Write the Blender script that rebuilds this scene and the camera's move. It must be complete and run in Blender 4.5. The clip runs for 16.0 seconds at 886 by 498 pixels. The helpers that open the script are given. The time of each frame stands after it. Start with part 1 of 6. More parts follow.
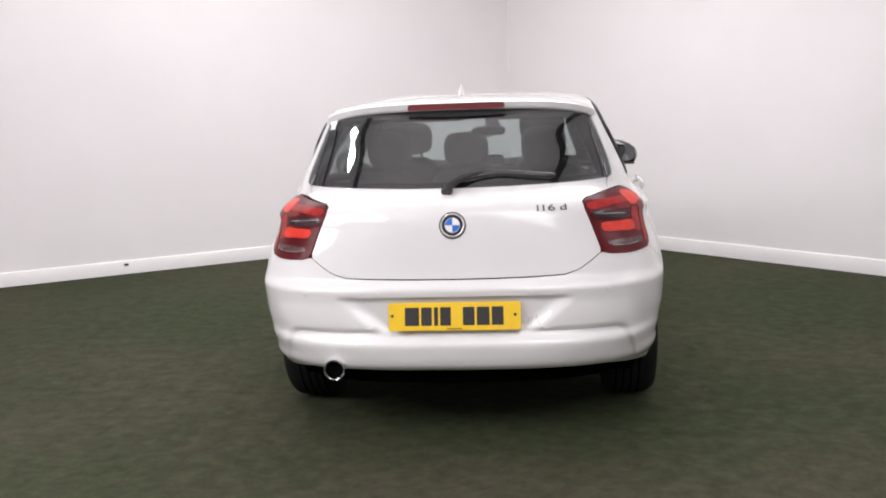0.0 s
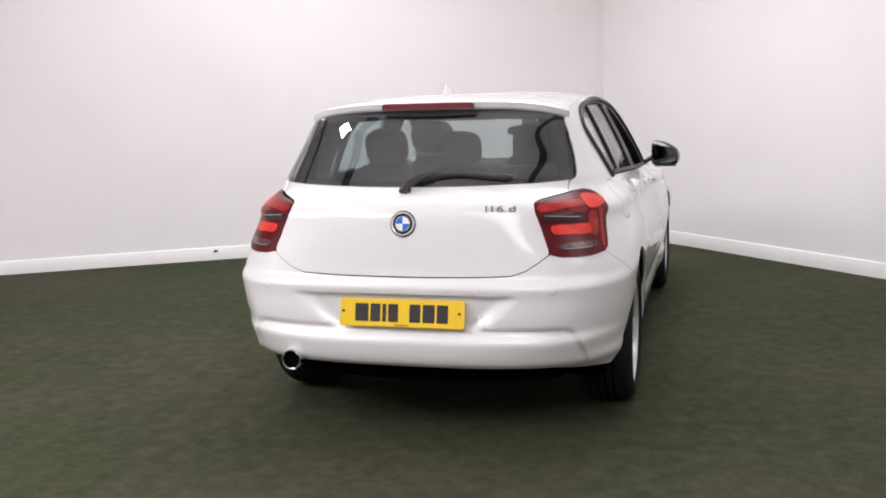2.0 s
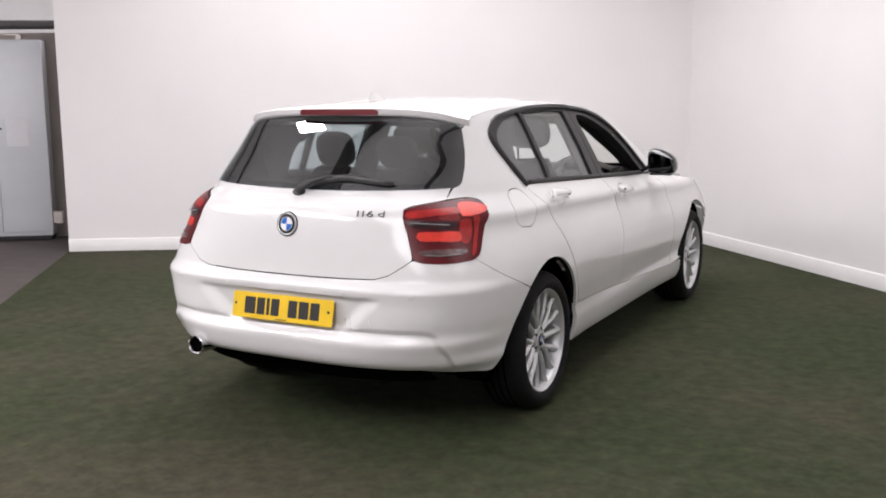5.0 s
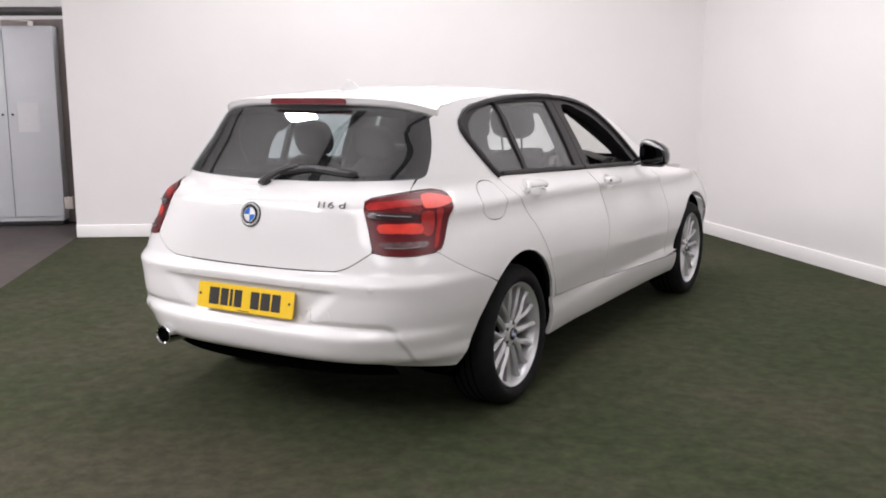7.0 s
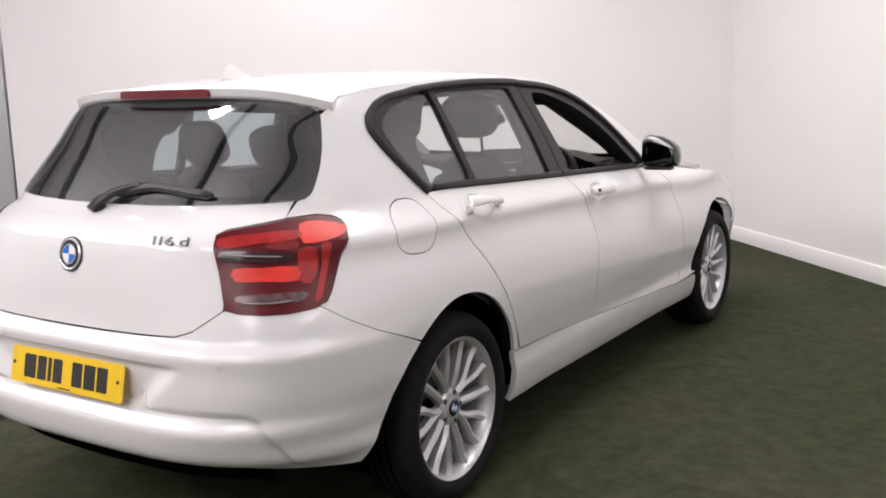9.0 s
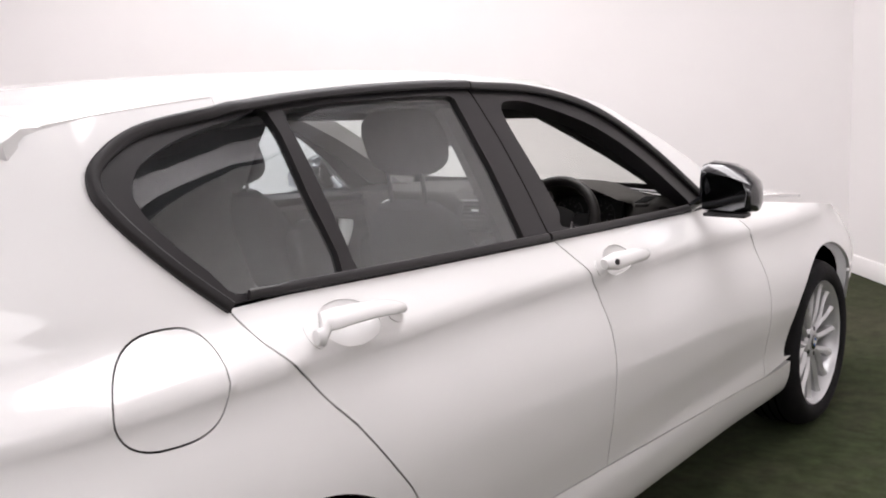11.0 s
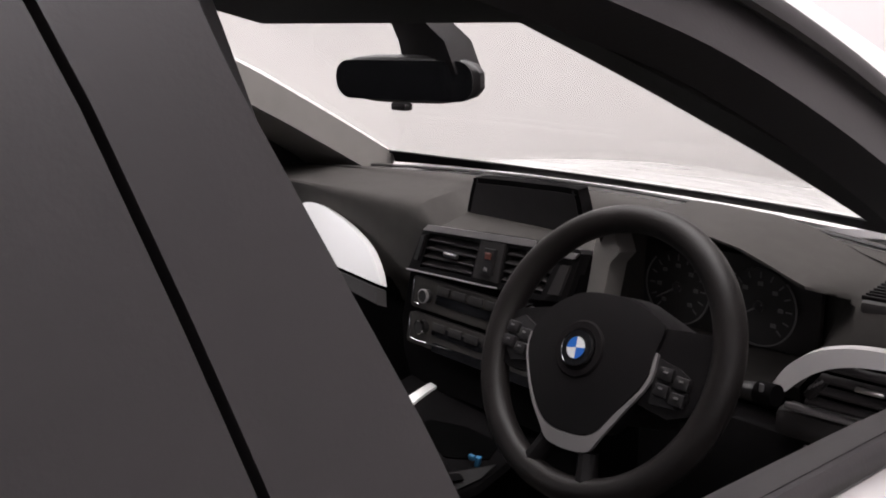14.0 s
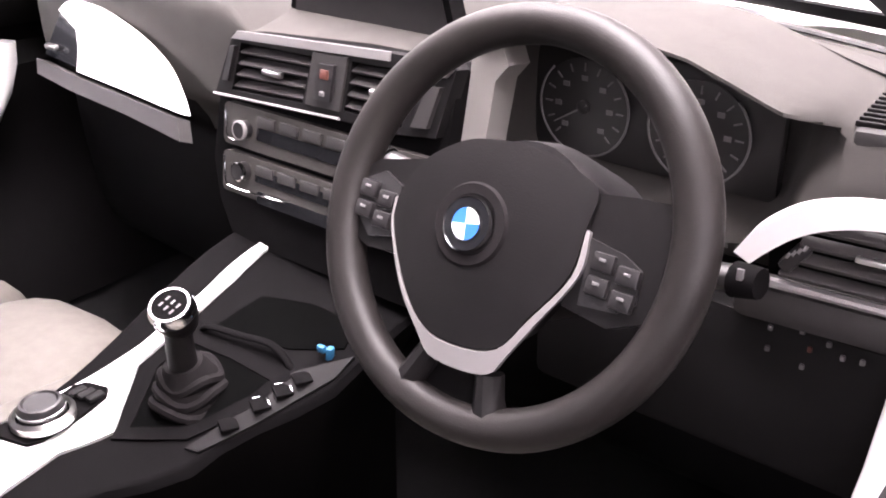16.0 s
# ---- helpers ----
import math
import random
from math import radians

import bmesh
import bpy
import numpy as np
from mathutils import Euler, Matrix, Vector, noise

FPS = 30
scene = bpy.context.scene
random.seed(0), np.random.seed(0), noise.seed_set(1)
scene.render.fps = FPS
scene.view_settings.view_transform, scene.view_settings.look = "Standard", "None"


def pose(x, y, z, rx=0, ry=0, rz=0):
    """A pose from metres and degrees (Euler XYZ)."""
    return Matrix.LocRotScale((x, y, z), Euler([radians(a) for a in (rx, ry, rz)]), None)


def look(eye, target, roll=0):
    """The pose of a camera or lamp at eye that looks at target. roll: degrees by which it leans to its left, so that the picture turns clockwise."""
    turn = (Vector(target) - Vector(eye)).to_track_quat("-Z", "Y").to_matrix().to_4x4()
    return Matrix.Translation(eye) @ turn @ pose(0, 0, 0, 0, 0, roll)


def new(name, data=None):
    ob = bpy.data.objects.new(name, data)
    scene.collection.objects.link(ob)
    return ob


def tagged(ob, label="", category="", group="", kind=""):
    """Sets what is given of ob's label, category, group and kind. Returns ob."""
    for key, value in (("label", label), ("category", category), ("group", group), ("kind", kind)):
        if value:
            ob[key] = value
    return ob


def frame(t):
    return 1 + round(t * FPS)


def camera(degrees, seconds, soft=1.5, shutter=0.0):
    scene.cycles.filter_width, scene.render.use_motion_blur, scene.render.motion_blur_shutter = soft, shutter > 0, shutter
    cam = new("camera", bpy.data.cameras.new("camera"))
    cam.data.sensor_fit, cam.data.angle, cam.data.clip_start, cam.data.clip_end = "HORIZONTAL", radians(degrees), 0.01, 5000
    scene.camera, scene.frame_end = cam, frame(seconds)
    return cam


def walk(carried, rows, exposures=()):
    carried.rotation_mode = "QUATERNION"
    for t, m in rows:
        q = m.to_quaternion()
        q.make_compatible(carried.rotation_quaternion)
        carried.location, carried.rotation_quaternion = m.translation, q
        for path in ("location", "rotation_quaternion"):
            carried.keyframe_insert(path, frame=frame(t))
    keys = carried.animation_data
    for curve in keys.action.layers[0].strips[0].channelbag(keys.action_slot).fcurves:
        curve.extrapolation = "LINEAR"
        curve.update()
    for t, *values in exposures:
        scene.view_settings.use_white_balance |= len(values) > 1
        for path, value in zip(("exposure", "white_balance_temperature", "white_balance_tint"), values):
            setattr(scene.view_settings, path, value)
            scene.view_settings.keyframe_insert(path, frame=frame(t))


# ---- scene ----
cam = camera(48.8, 16.0, 1.9)
PATH = [
    (0, (0.327, -3.721, 1.403), (0.136, -1.754, 1.1), -2.1),
    (0.5, (0.608, -3.73, 1.377), (0.328, -1.77, 1.096), -2.4),
    (1, (0.835, -3.717, 1.385), (0.44, -1.778, 1.099), -1.8),
    (1.5, (1.029, -3.65, 1.383), (0.562, -1.727, 1.088), -2.0),
    (2, (1.207, -3.608, 1.397), (0.666, -1.706, 1.095), -1.6),
    (2.5, (1.524, -3.545, 1.398), (0.847, -1.688, 1.094), -2.1),
    (3, (1.723, -3.465, 1.411), (0.984, -1.632, 1.106), -1.3),
    (3.5, (1.882, -3.4, 1.395), (1.118, -1.578, 1.086), -1.8),
    (4, (2.05, -3.366, 1.436), (1.25, -1.56, 1.12), -1.6),
    (4.5, (2.299, -3.28, 1.438), (1.423, -1.508, 1.132), -1.0),
    (7, (2.726, -3.012, 1.449), (1.73, -1.31, 1.113), -0.3),
    (7.5, (2.719, -2.811, 1.416), (1.724, -1.108, 1.085), -1.3),
    (8, (2.712, -2.5, 1.438), (1.64, -0.847, 1.096), -0.1),
    (8.5, (2.573, -2.131, 1.418), (1.519, -0.468, 1.07), -0.6),
    (9, (2.488, -1.741, 1.387), (1.416, -0.086, 1.048), -1.7),
    (9.5, (2.437, -1.328, 1.4), (1.293, 0.272, 1.039), -1.1),
    (10, (2.28, -0.895, 1.412), (1.13, 0.698, 1.035), -0.7),
    (10.2, (2.231, -0.739, 1.403), (1.069, 0.847, 1.039), -1.3),
    (12.3, (1.674, 0.715, 1.423), (0.278, 2.094, 1.038), -0.5),
    (12.5, (1.608, 0.821, 1.433), (0.194, 2.183, 1.05), -0.0),
    (13, (1.377, 1.105, 1.412), (-0.037, 2.464, 1.021), -0.2),
    (13.5, (1.19, 1.384, 1.357), (-0.237, 2.714, 0.918), -1.5),
    (14, (1.033, 1.643, 1.276), (-0.446, 2.905, 0.81), -0.8),
    (14.5, (0.869, 1.781, 1.224), (-0.504, 3.101, 0.614), -0.8),
    (15, (0.778, 1.872, 1.212), (-0.486, 3.207, 0.426), -1.4),
    (15.5, (0.759, 1.905, 1.219), (-0.431, 3.263, 0.36), -1.3),
    (16, (0.769, 1.89, 1.229), (-0.377, 3.263, 0.333), -1.0),
]
EXPOSURES = [(0, 0.07, 6330, 10), (7, 0.14, 6360, 10), (10, 0.20, 6500, 11.5), (12.3, 0.42, 6350, 10), (13.5, 0.36, 6350, 11), (14, 0.5, 6450, 14), (14.5, 0.75, 6500, 17), (15, 2.5, 6500, 21), (15.5, 3.25, 6500, 23), (16, 3.1, 6500, 24)]
walk(cam, [(t, look(e, g, r)) for t, e, g, r in PATH], EXPOSURES)

# ---- light ----
w = bpy.data.worlds.new("world")
scene.world = w
w.use_nodes = True
w.node_tree.nodes["Background"].inputs[0].default_value = (1, 0.98, 0.96, 1)
w.node_tree.nodes["Background"].inputs[1].default_value = 0.08

CEIL = 4.4


def area_lamp(x, y, sx, sy, power, turn=0):
    d = bpy.data.lights.new("strip_lamp", "AREA")
    d.shape, d.size, d.size_y, d.energy = "RECTANGLE", sx, sy, power
    d.color = (1.0, 0.957, 0.97)
    ob = new("strip_lamp", d)
    ob.matrix_world = pose(x, y, CEIL - 0.94, 0, 0, turn)
    # upward lamp added to brighten the ceiling that the windows reflect
    up = bpy.data.lights.new("strip_lamp_up", "AREA")
    up.shape, up.size, up.size_y, up.energy, up.color = "RECTANGLE", sx * 0.8, sy * 0.95, power * 0.65, d.color
    new("strip_lamp_up", up).matrix_world = pose(x, y, CEIL - 0.86, 180, 0, -turn)
    return ob


# unseen lamps, placed and powered to suit the brightness of walls and car
LAMPS = [(-2.2, 3.2, 68, -57), (-6.0, -2.9, 200, 40), (0.6, 2.6, 105, 40), (-3.0, -3.4, 215, 40), (1.2, -3.9, 120, 40), (4.8, -0.6, 64, 40), (1.9, -5.7, 90, 40), (5.5, 4.3, 215, -45), (-6.4, 5.6, 110, 40)]
for lx, ly, lp, la in LAMPS:
    area_lamp(lx, ly, 1.5, 3.4, lp * 0.92, la)
d_ = bpy.data.lights.new("panel_lamp", "AREA")
d_.shape, d_.size, d_.size_y, d_.energy, d_.color = "RECTANGLE", 0.26, 0.18, 9, (1.0, 0.97, 0.98)
new("panel_lamp", d_).matrix_world = pose(-1.50, 0.27, 3.14, 0, 0, 15)


# ---- materials ----
def mat(name, col, rough=0.5, metal=0.0, coat=0.0, var=0.06, scale=40.0, bump=0.0, bscale=None, spec=0.5, col2=None, emit=None):
    """Principled material with colour variation at two scales, and fine relief."""
    m = bpy.data.materials.new(name)
    m.use_nodes = True
    nt = m.node_tree
    p = nt.nodes["Principled BSDF"]
    p.inputs["Roughness"].default_value = rough
    p.inputs["Metallic"].default_value = metal
    p.inputs["Coat Weight"].default_value = coat
    p.inputs["Coat Roughness"].default_value = 0.10
    p.inputs["Specular IOR Level"].default_value = spec
    tc = nt.nodes.new("ShaderNodeTexCoord")
    n1 = nt.nodes.new("ShaderNodeTexNoise")
    n1.inputs["Scale"].default_value = scale
    n1.inputs["Detail"].default_value = 4
    n2 = nt.nodes.new("ShaderNodeTexNoise")
    n2.inputs["Scale"].default_value = scale * 0.07
    n2.inputs["Detail"].default_value = 3
    nt.links.new(tc.outputs["Object"], n1.inputs["Vector"])
    nt.links.new(tc.outputs["Object"], n2.inputs["Vector"])
    add = nt.nodes.new("ShaderNodeMath")
    add.operation = "ADD"
    nt.links.new(n1.outputs["Fac"], add.inputs[0])
    nt.links.new(n2.outputs["Fac"], add.inputs[1])
    ramp = nt.nodes.new("ShaderNodeMapRange")
    ramp.inputs["From Min"].default_value, ramp.inputs["From Max"].default_value = 0.6, 1.4
    nt.links.new(add.outputs[0], ramp.inputs["Value"])
    mix = nt.nodes.new("ShaderNodeMix")
    mix.data_type = "RGBA"
    c2 = col2 or [c * (1 - 2 * var) for c in col]
    mix.inputs["A"].default_value = (*col, 1)
    mix.inputs["B"].default_value = (*c2, 1)
    nt.links.new(ramp.outputs[0], mix.inputs["Factor"])
    nt.links.new(mix.outputs["Result"], p.inputs["Base Color"])
    if bump:
        b = nt.nodes.new("ShaderNodeBump")
        b.inputs["Strength"].default_value = min(1, bump)
        b.inputs["Distance"].default_value = 0.002
        nb = nt.nodes.new("ShaderNodeTexNoise")
        nb.inputs["Scale"].default_value = bscale or scale * 6
        nb.inputs["Detail"].default_value = 3
        nt.links.new(tc.outputs["Object"], nb.inputs["Vector"])
        nt.links.new(nb.outputs["Fac"], b.inputs["Height"])
        nt.links.new(b.outputs["Normal"], p.inputs["Normal"])
    if emit:
        p.inputs["Emission Color"].default_value = (*emit[0], 1)
        p.inputs["Emission Strength"].default_value = emit[1]
    return m


def glass(name, tint, base=0.045):
    """Thin tinted pane: clear inside, mirror-like by Fresnel."""
    m = bpy.data.materials.new(name)
    m.use_nodes = True
    nt = m.node_tree
    nt.nodes.remove(nt.nodes["Principled BSDF"])
    out = nt.nodes["Material Output"]
    tr = nt.nodes.new("ShaderNodeBsdfTransparent")
    tr.inputs[0].default_value = (*tint, 1)
    gl = nt.nodes.new("ShaderNodeBsdfGlossy")
    gl.inputs["Roughness"].default_value = 0.01
    lw = nt.nodes.new("ShaderNodeLayerWeight")
    lw.inputs[0].default_value = 0.5
    pw_ = nt.nodes.new("ShaderNodeMath")
    pw_.operation = "POWER"
    pw_.inputs[1].default_value = 5
    fr = nt.nodes.new("ShaderNodeMath")
    fr.operation = "MULTIPLY_ADD"
    fr.inputs[1].default_value, fr.inputs[2].default_value = 0.6, base
    nt.links.new(lw.outputs["Facing"], pw_.inputs[0])
    nt.links.new(pw_.outputs[0], fr.inputs[0])
    mx = nt.nodes.new("ShaderNodeMixShader")
    nt.links.new(fr.outputs[0], mx.inputs[0])
    nt.links.new(tr.outputs[0], mx.inputs[1])
    nt.links.new(gl.outputs[0], mx.inputs[2])
    nt.links.new(mx.outputs[0], out.inputs["Surface"])
    return m


M = {}
M["paint"] = mat("white_paint", (0.735, 0.725, 0.715), 0.55, 0, 1.0, 0.012, 3.0)
M["paint"].node_tree.nodes["Principled BSDF"].inputs["Coat Roughness"].default_value = 0.035
M["plastic"] = mat("black_trim_plastic", (0.020, 0.018, 0.019), 0.40, 0, 0, 0.2, 60, 0.10, 700)
M["satin"] = mat("satin_black_trim", (0.015, 0.013, 0.014), 0.46, 0, 0, 0.12, 14, 0.06, 300, 0.42)
M["gloss"] = mat("gloss_black", (0.014, 0.014, 0.016), 0.08, 0, 1.0, 0.1, 20)
M["band"] = mat("black_glass_edge", (0.022, 0.021, 0.023), 0.18, 0, 0, 0.1, 20)
M["gaiter"] = mat("black_gaiter_leather", (0.011, 0.0095, 0.010), 0.75, 0, 0, 0.15, 30, 0.08, 900, 0.08)
M["scuff"] = mat("grey_scuff", (0.28, 0.27, 0.27), 0.7, 0, 0, 0.2, 60)
M["rubber"] = mat("tyre_rubber", (0.012, 0.011, 0.012), 0.8, 0, 0, 0.25, 30, 0.4, 220, 0.2)
M["alloy"] = mat("silver_alloy", (0.66, 0.66, 0.67), 0.34, 0.55, 0.3, 0.06, 20)
M["alloy_dark"] = mat("brake_metal", (0.14, 0.14, 0.14), 0.5, 0.8, 0, 0.2, 30)
M["chrome"] = mat("chrome", (0.75, 0.75, 0.76), 0.12, 1.0, 0, 0.04, 15)
M["satin_chrome"] = mat("satin_chrome", (0.62, 0.61, 0.60), 0.3, 1.0, 0, 0.05, 15)
M["glass"] = glass("window_glass", (0.95, 0.98, 0.985), 0.095)
M["rear_glass"] = glass("tinted_rear_glass", (0.86, 0.925, 0.94), 0.26)
M["screen_glass"] = glass("windscreen_glass", (0.97, 0.98, 0.965), 0.03)
M["red_lens"] = mat("dark_red_lens", (0.115, 0.007, 0.011), 0.3, 0, 0.06, 0.2, 30, spec=0.2)
M["red_dim"] = mat("dim_red_lens", (0.24, 0.035, 0.035), 0.3, 0, 0.05, 0.3, 40, 0.2, 260, 0.2)
M["red_mid"] = mat("deep_red_lens", (0.44, 0.020, 0.018), 0.35, 0, 0.05, 0.35, 24, 0.2, 260, 0.3)
M["letter"] = mat("grey_chrome", (0.12, 0.12, 0.125), 0.35, 0.5, 0, 0.05, 15)
M["silver"] = mat("silver_lacquer", (0.28, 0.265, 0.265), 0.35, 0.25, 0.2, 0.05, 15)
# darker than real black plastic: the low cabin's shade is in this colour
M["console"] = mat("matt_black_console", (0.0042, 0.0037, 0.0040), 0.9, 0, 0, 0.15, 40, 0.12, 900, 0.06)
M["red_bar"] = mat("bright_red_lens", (0.88, 0.050, 0.028), 0.35, 0, 0.05, 0.28, 22, 0.3, 260, 0.3)
M["smoke_lens"] = mat("smoked_lens", (0.055, 0.030, 0.034), 0.15, 0, 0.15, 0.15, 40)
M["clear_lens"] = mat("clear_reverse_lens", (0.23, 0.12, 0.12), 0.2, 0.2, 0.2, 0.55, 45, 0.6, 120)
M["brake_lens"] = mat("brake_light_lens", (0.17, 0.022, 0.028), 0.15, 0, 0.5, 0.12, 60)
M["yellow"] = mat("reflective_yellow", (0.86, 0.56, 0.012), 0.35, 0, 0.4, 0.05, 30)
M["ink"] = mat("black_ink", (0.02, 0.018, 0.016), 0.5, 0, 0, 0.1, 30)
M["blue"] = mat("badge_blue", (0.03, 0.15, 0.55), 0.2, 0, 0.6, 0.05, 40)
M["badge_ring"] = mat("badge_ring_silver", (0.68, 0.68, 0.69), 0.25, 0.4, 0.3, 0.04, 30)
M["enamel"] = mat("badge_white", (0.82, 0.82, 0.82), 0.2, 0, 0.6, 0.03, 40)
# lightless black that puts the shade of arches and recesses into the colour
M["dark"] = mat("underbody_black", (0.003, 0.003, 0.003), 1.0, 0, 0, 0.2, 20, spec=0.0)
# grey for cabin parts that catch light; the lightness is in the colour
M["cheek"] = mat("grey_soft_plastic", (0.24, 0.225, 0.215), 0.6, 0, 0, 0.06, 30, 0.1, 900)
M["fabric"] = mat("dark_grey_fabric", (0.022, 0.022, 0.025), 0.95, 0, 0, 0.2, 60, 0.05, 240)
# cushions paler than the backs: windscreen light put into the fabric's colour
M["fabric_light"] = mat("grey_seat_fabric", (0.135, 0.122, 0.108), 0.95, 0, 0, 0.14, 60, 0.12, 400)
M["dark_liner"] = mat("anthracite_headliner", (0.020, 0.019, 0.020), 0.95, 0, 0, 0.1, 80, 0.3, 900)
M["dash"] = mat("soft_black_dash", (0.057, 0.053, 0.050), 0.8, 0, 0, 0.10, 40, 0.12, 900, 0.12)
M["dash_mid"] = mat("dark_grey_vent_plastic", (0.042, 0.039, 0.039), 0.6, 0, 0, 0.1, 40, 0.1, 900, 0.2)
# lower plastics darkened to stand for the shade below the dash top
M["dash_low"] = mat("lower_dash_plastic", (0.010, 0.009, 0.0095), 0.6, 0, 0, 0.15, 40, 0.12, 900, 0.14)
M["leather"] = mat("black_leather", (0.0085, 0.0072, 0.0076), 0.5, 0, 0, 0.22, 30, 0.10, 700, 0.21)
# rim leather, a little paler than the airbag cover's
M["rim_leather"] = mat("worn_rim_leather", (0.019, 0.0158, 0.0152), 0.48, 0, 0, 0.25, 26, 0.12, 800, 0.28)
M["white_trim"] = mat("white_interior_trim", (0.78, 0.77, 0.76), 0.25, 0, 0.4, 0.02, 10)
M["carpet"] = mat("black_carpet", (0.010, 0.0092, 0.010), 1.0, 0, 0, 0.3, 60, 0.2, 300)
M["mirror_clear"] = mat("clear_mirror_silver", (0.74, 0.76, 0.79), 0.04, 1.0, 0, 0.01, 5)
# driver's mirror darkened in colour to stand for the dark hall it shows
M["mirror"] = mat("dimmed_mirror_silver", (0.20, 0.205, 0.215), 0.06, 1.0, 0, 0.01, 5)
M["gauge"] = mat("gauge_face", (0.030, 0.028, 0.028), 0.3, 0, 0, 0.1, 30)
M["mark"] = mat("gauge_mark", (0.17, 0.165, 0.165), 0.4, 0, 0, 0.05, 30)
M["amber"] = mat("amber_mark", (0.12, 0.04, 0.03), 0.4, 0, 0, 0.05, 30)
M["key_blue"] = mat("blue_key_tag", (0.03, 0.18, 0.34), 0.4, 0, 0, 0.1, 40)
M["wall"] = mat("white_wall_paint", (0.80, 0.775, 0.765), 0.85, 0, 0, 0.03, 1.6, 0.03, 45)
M["skirting"] = mat("white_gloss_skirting", (0.80, 0.78, 0.765), 0.4, 0, 0, 0.03, 6)
M["ceiling"] = mat("ceiling_sheet", (0.80, 0.77, 0.78), 0.8, 0, 0, 0.06, 3)
M["steel"] = mat("painted_steel", (0.10, 0.095, 0.095), 0.5, 0.2, 0, 0.15, 12)
M["hall"] = mat("grey_hall_wall", (0.52, 0.505, 0.50), 0.85, 0, 0, 0.08, 2)
M["brown"] = mat("brown_grey_wall", (0.30, 0.265, 0.25), 0.8, 0, 0, 0.12, 5)
M["concrete"] = mat("brown_grey_floor", (0.085, 0.068, 0.064), 0.75, 0, 0, 0.2, 8, 0.2, 120)
M["cabinet"] = mat("pale_grey_steel", (0.66, 0.675, 0.70), 0.45, 0.1, 0, 0.04, 6)
M["cardboard"] = mat("pale_cardboard", (0.55, 0.50, 0.46), 0.9, 0, 0, 0.08, 20)
M["paper"] = mat("white_paper", (0.78, 0.78, 0.80), 0.9, 0, 0, 0.03, 20)


def turf_material():
    """Short artificial grass: green fibres, worn brownish patches and faint drag marks."""
    m = mat("artificial_turf", (0.047, 0.056, 0.0255), 0.95, 0, 0, 0, 260, 1.0, 520, 0.15, col2=(0.025, 0.034, 0.0155))
    nt = m.node_tree
    p = nt.nodes["Principled BSDF"]
    src = p.inputs["Base Color"].links[0].from_socket
    tc = nt.nodes.new("ShaderNodeTexCoord")
    worn = nt.nodes.new("ShaderNodeTexNoise")
    worn.inputs["Scale"].default_value, worn.inputs["Detail"].default_value, worn.inputs["Roughness"].default_value = 0.55, 7, 0.62
    fine = nt.nodes.new("ShaderNodeTexNoise")
    fine.inputs["Scale"].default_value, fine.inputs["Detail"].default_value = 9, 5
    for n in (worn, fine):
        nt.links.new(tc.outputs["Object"], n.inputs["Vector"])
    su = nt.nodes.new("ShaderNodeMath")
    su.operation = "MULTIPLY_ADD"
    su.inputs[1].default_value = 0.35
    nt.links.new(fine.outputs["Fac"], su.inputs[0])
    nt.links.new(worn.outputs["Fac"], su.inputs[2])
    # the stretch behind the car is trodden more
    ax3 = nt.nodes.new("ShaderNodeSeparateXYZ")
    nt.links.new(tc.outputs["Object"], ax3.inputs[0])
    tread = nt.nodes.new("ShaderNodeMapRange")
    tread.inputs["From Min"].default_value, tread.inputs["From Max"].default_value = 0.5, -2.6
    tread.inputs["To Min"].default_value, tread.inputs["To Max"].default_value = -0.05, 0.20
    nt.links.new(ax3.outputs["Y"], tread.inputs["Value"])
    ad = nt.nodes.new("ShaderNodeMath")
    nt.links.new(su.outputs[0], ad.inputs[0])
    nt.links.new(tread.outputs[0], ad.inputs[1])
    rg = nt.nodes.new("ShaderNodeMapRange")
    rg.inputs["From Min"].default_value, rg.inputs["From Max"].default_value = 0.55, 0.85
    nt.links.new(ad.outputs[0], rg.inputs["Value"])
    mx = nt.nodes.new("ShaderNodeMix")
    mx.data_type = "RGBA"
    mx.inputs["B"].default_value = (0.061, 0.056, 0.037, 1)
    nt.links.new(rg.outputs[0], mx.inputs["Factor"])
    nt.links.new(src, mx.inputs["A"])
    blotch = nt.nodes.new("ShaderNodeTexNoise")
    blotch.inputs["Scale"].default_value, blotch.inputs["Detail"].default_value, blotch.inputs["Roughness"].default_value = 11.0, 9, 0.78
    nt.links.new(tc.outputs["Object"], blotch.inputs["Vector"])
    br = nt.nodes.new("ShaderNodeMapRange")
    br.inputs["From Min"].default_value, br.inputs["From Max"].default_value = 0.34, 0.66
    br.inputs["To Min"].default_value, br.inputs["To Max"].default_value = 0.66, 1.28
    nt.links.new(blotch.outputs["Fac"], br.inputs["Value"])
    sc_ = nt.nodes.new("ShaderNodeVectorMath")
    sc_.operation = "SCALE"
    nt.links.new(mx.outputs["Result"], sc_.inputs[0])
    nt.links.new(br.outputs[0], sc_.inputs["Scale"])
    nt.links.new(sc_.outputs[0], p.inputs["Base Color"])
    return m


M["turf"] = turf_material()


# ---- mesh helpers ----
def part(name, bm, material, parent=None, label="", smooth=True):
    """Links a bmesh as one mesh object under a thing or a part."""
    me = bpy.data.meshes.new(name)
    if smooth:
        for f in bm.faces:
            f.smooth = True
    bm.to_mesh(me)
    bm.free()
    for mm in material if isinstance(material, (list, tuple)) else [material]:
        me.materials.append(mm)
    ob = new(name, me)
    ob.parent = parent
    if label:
        ob["label"] = label
    return ob


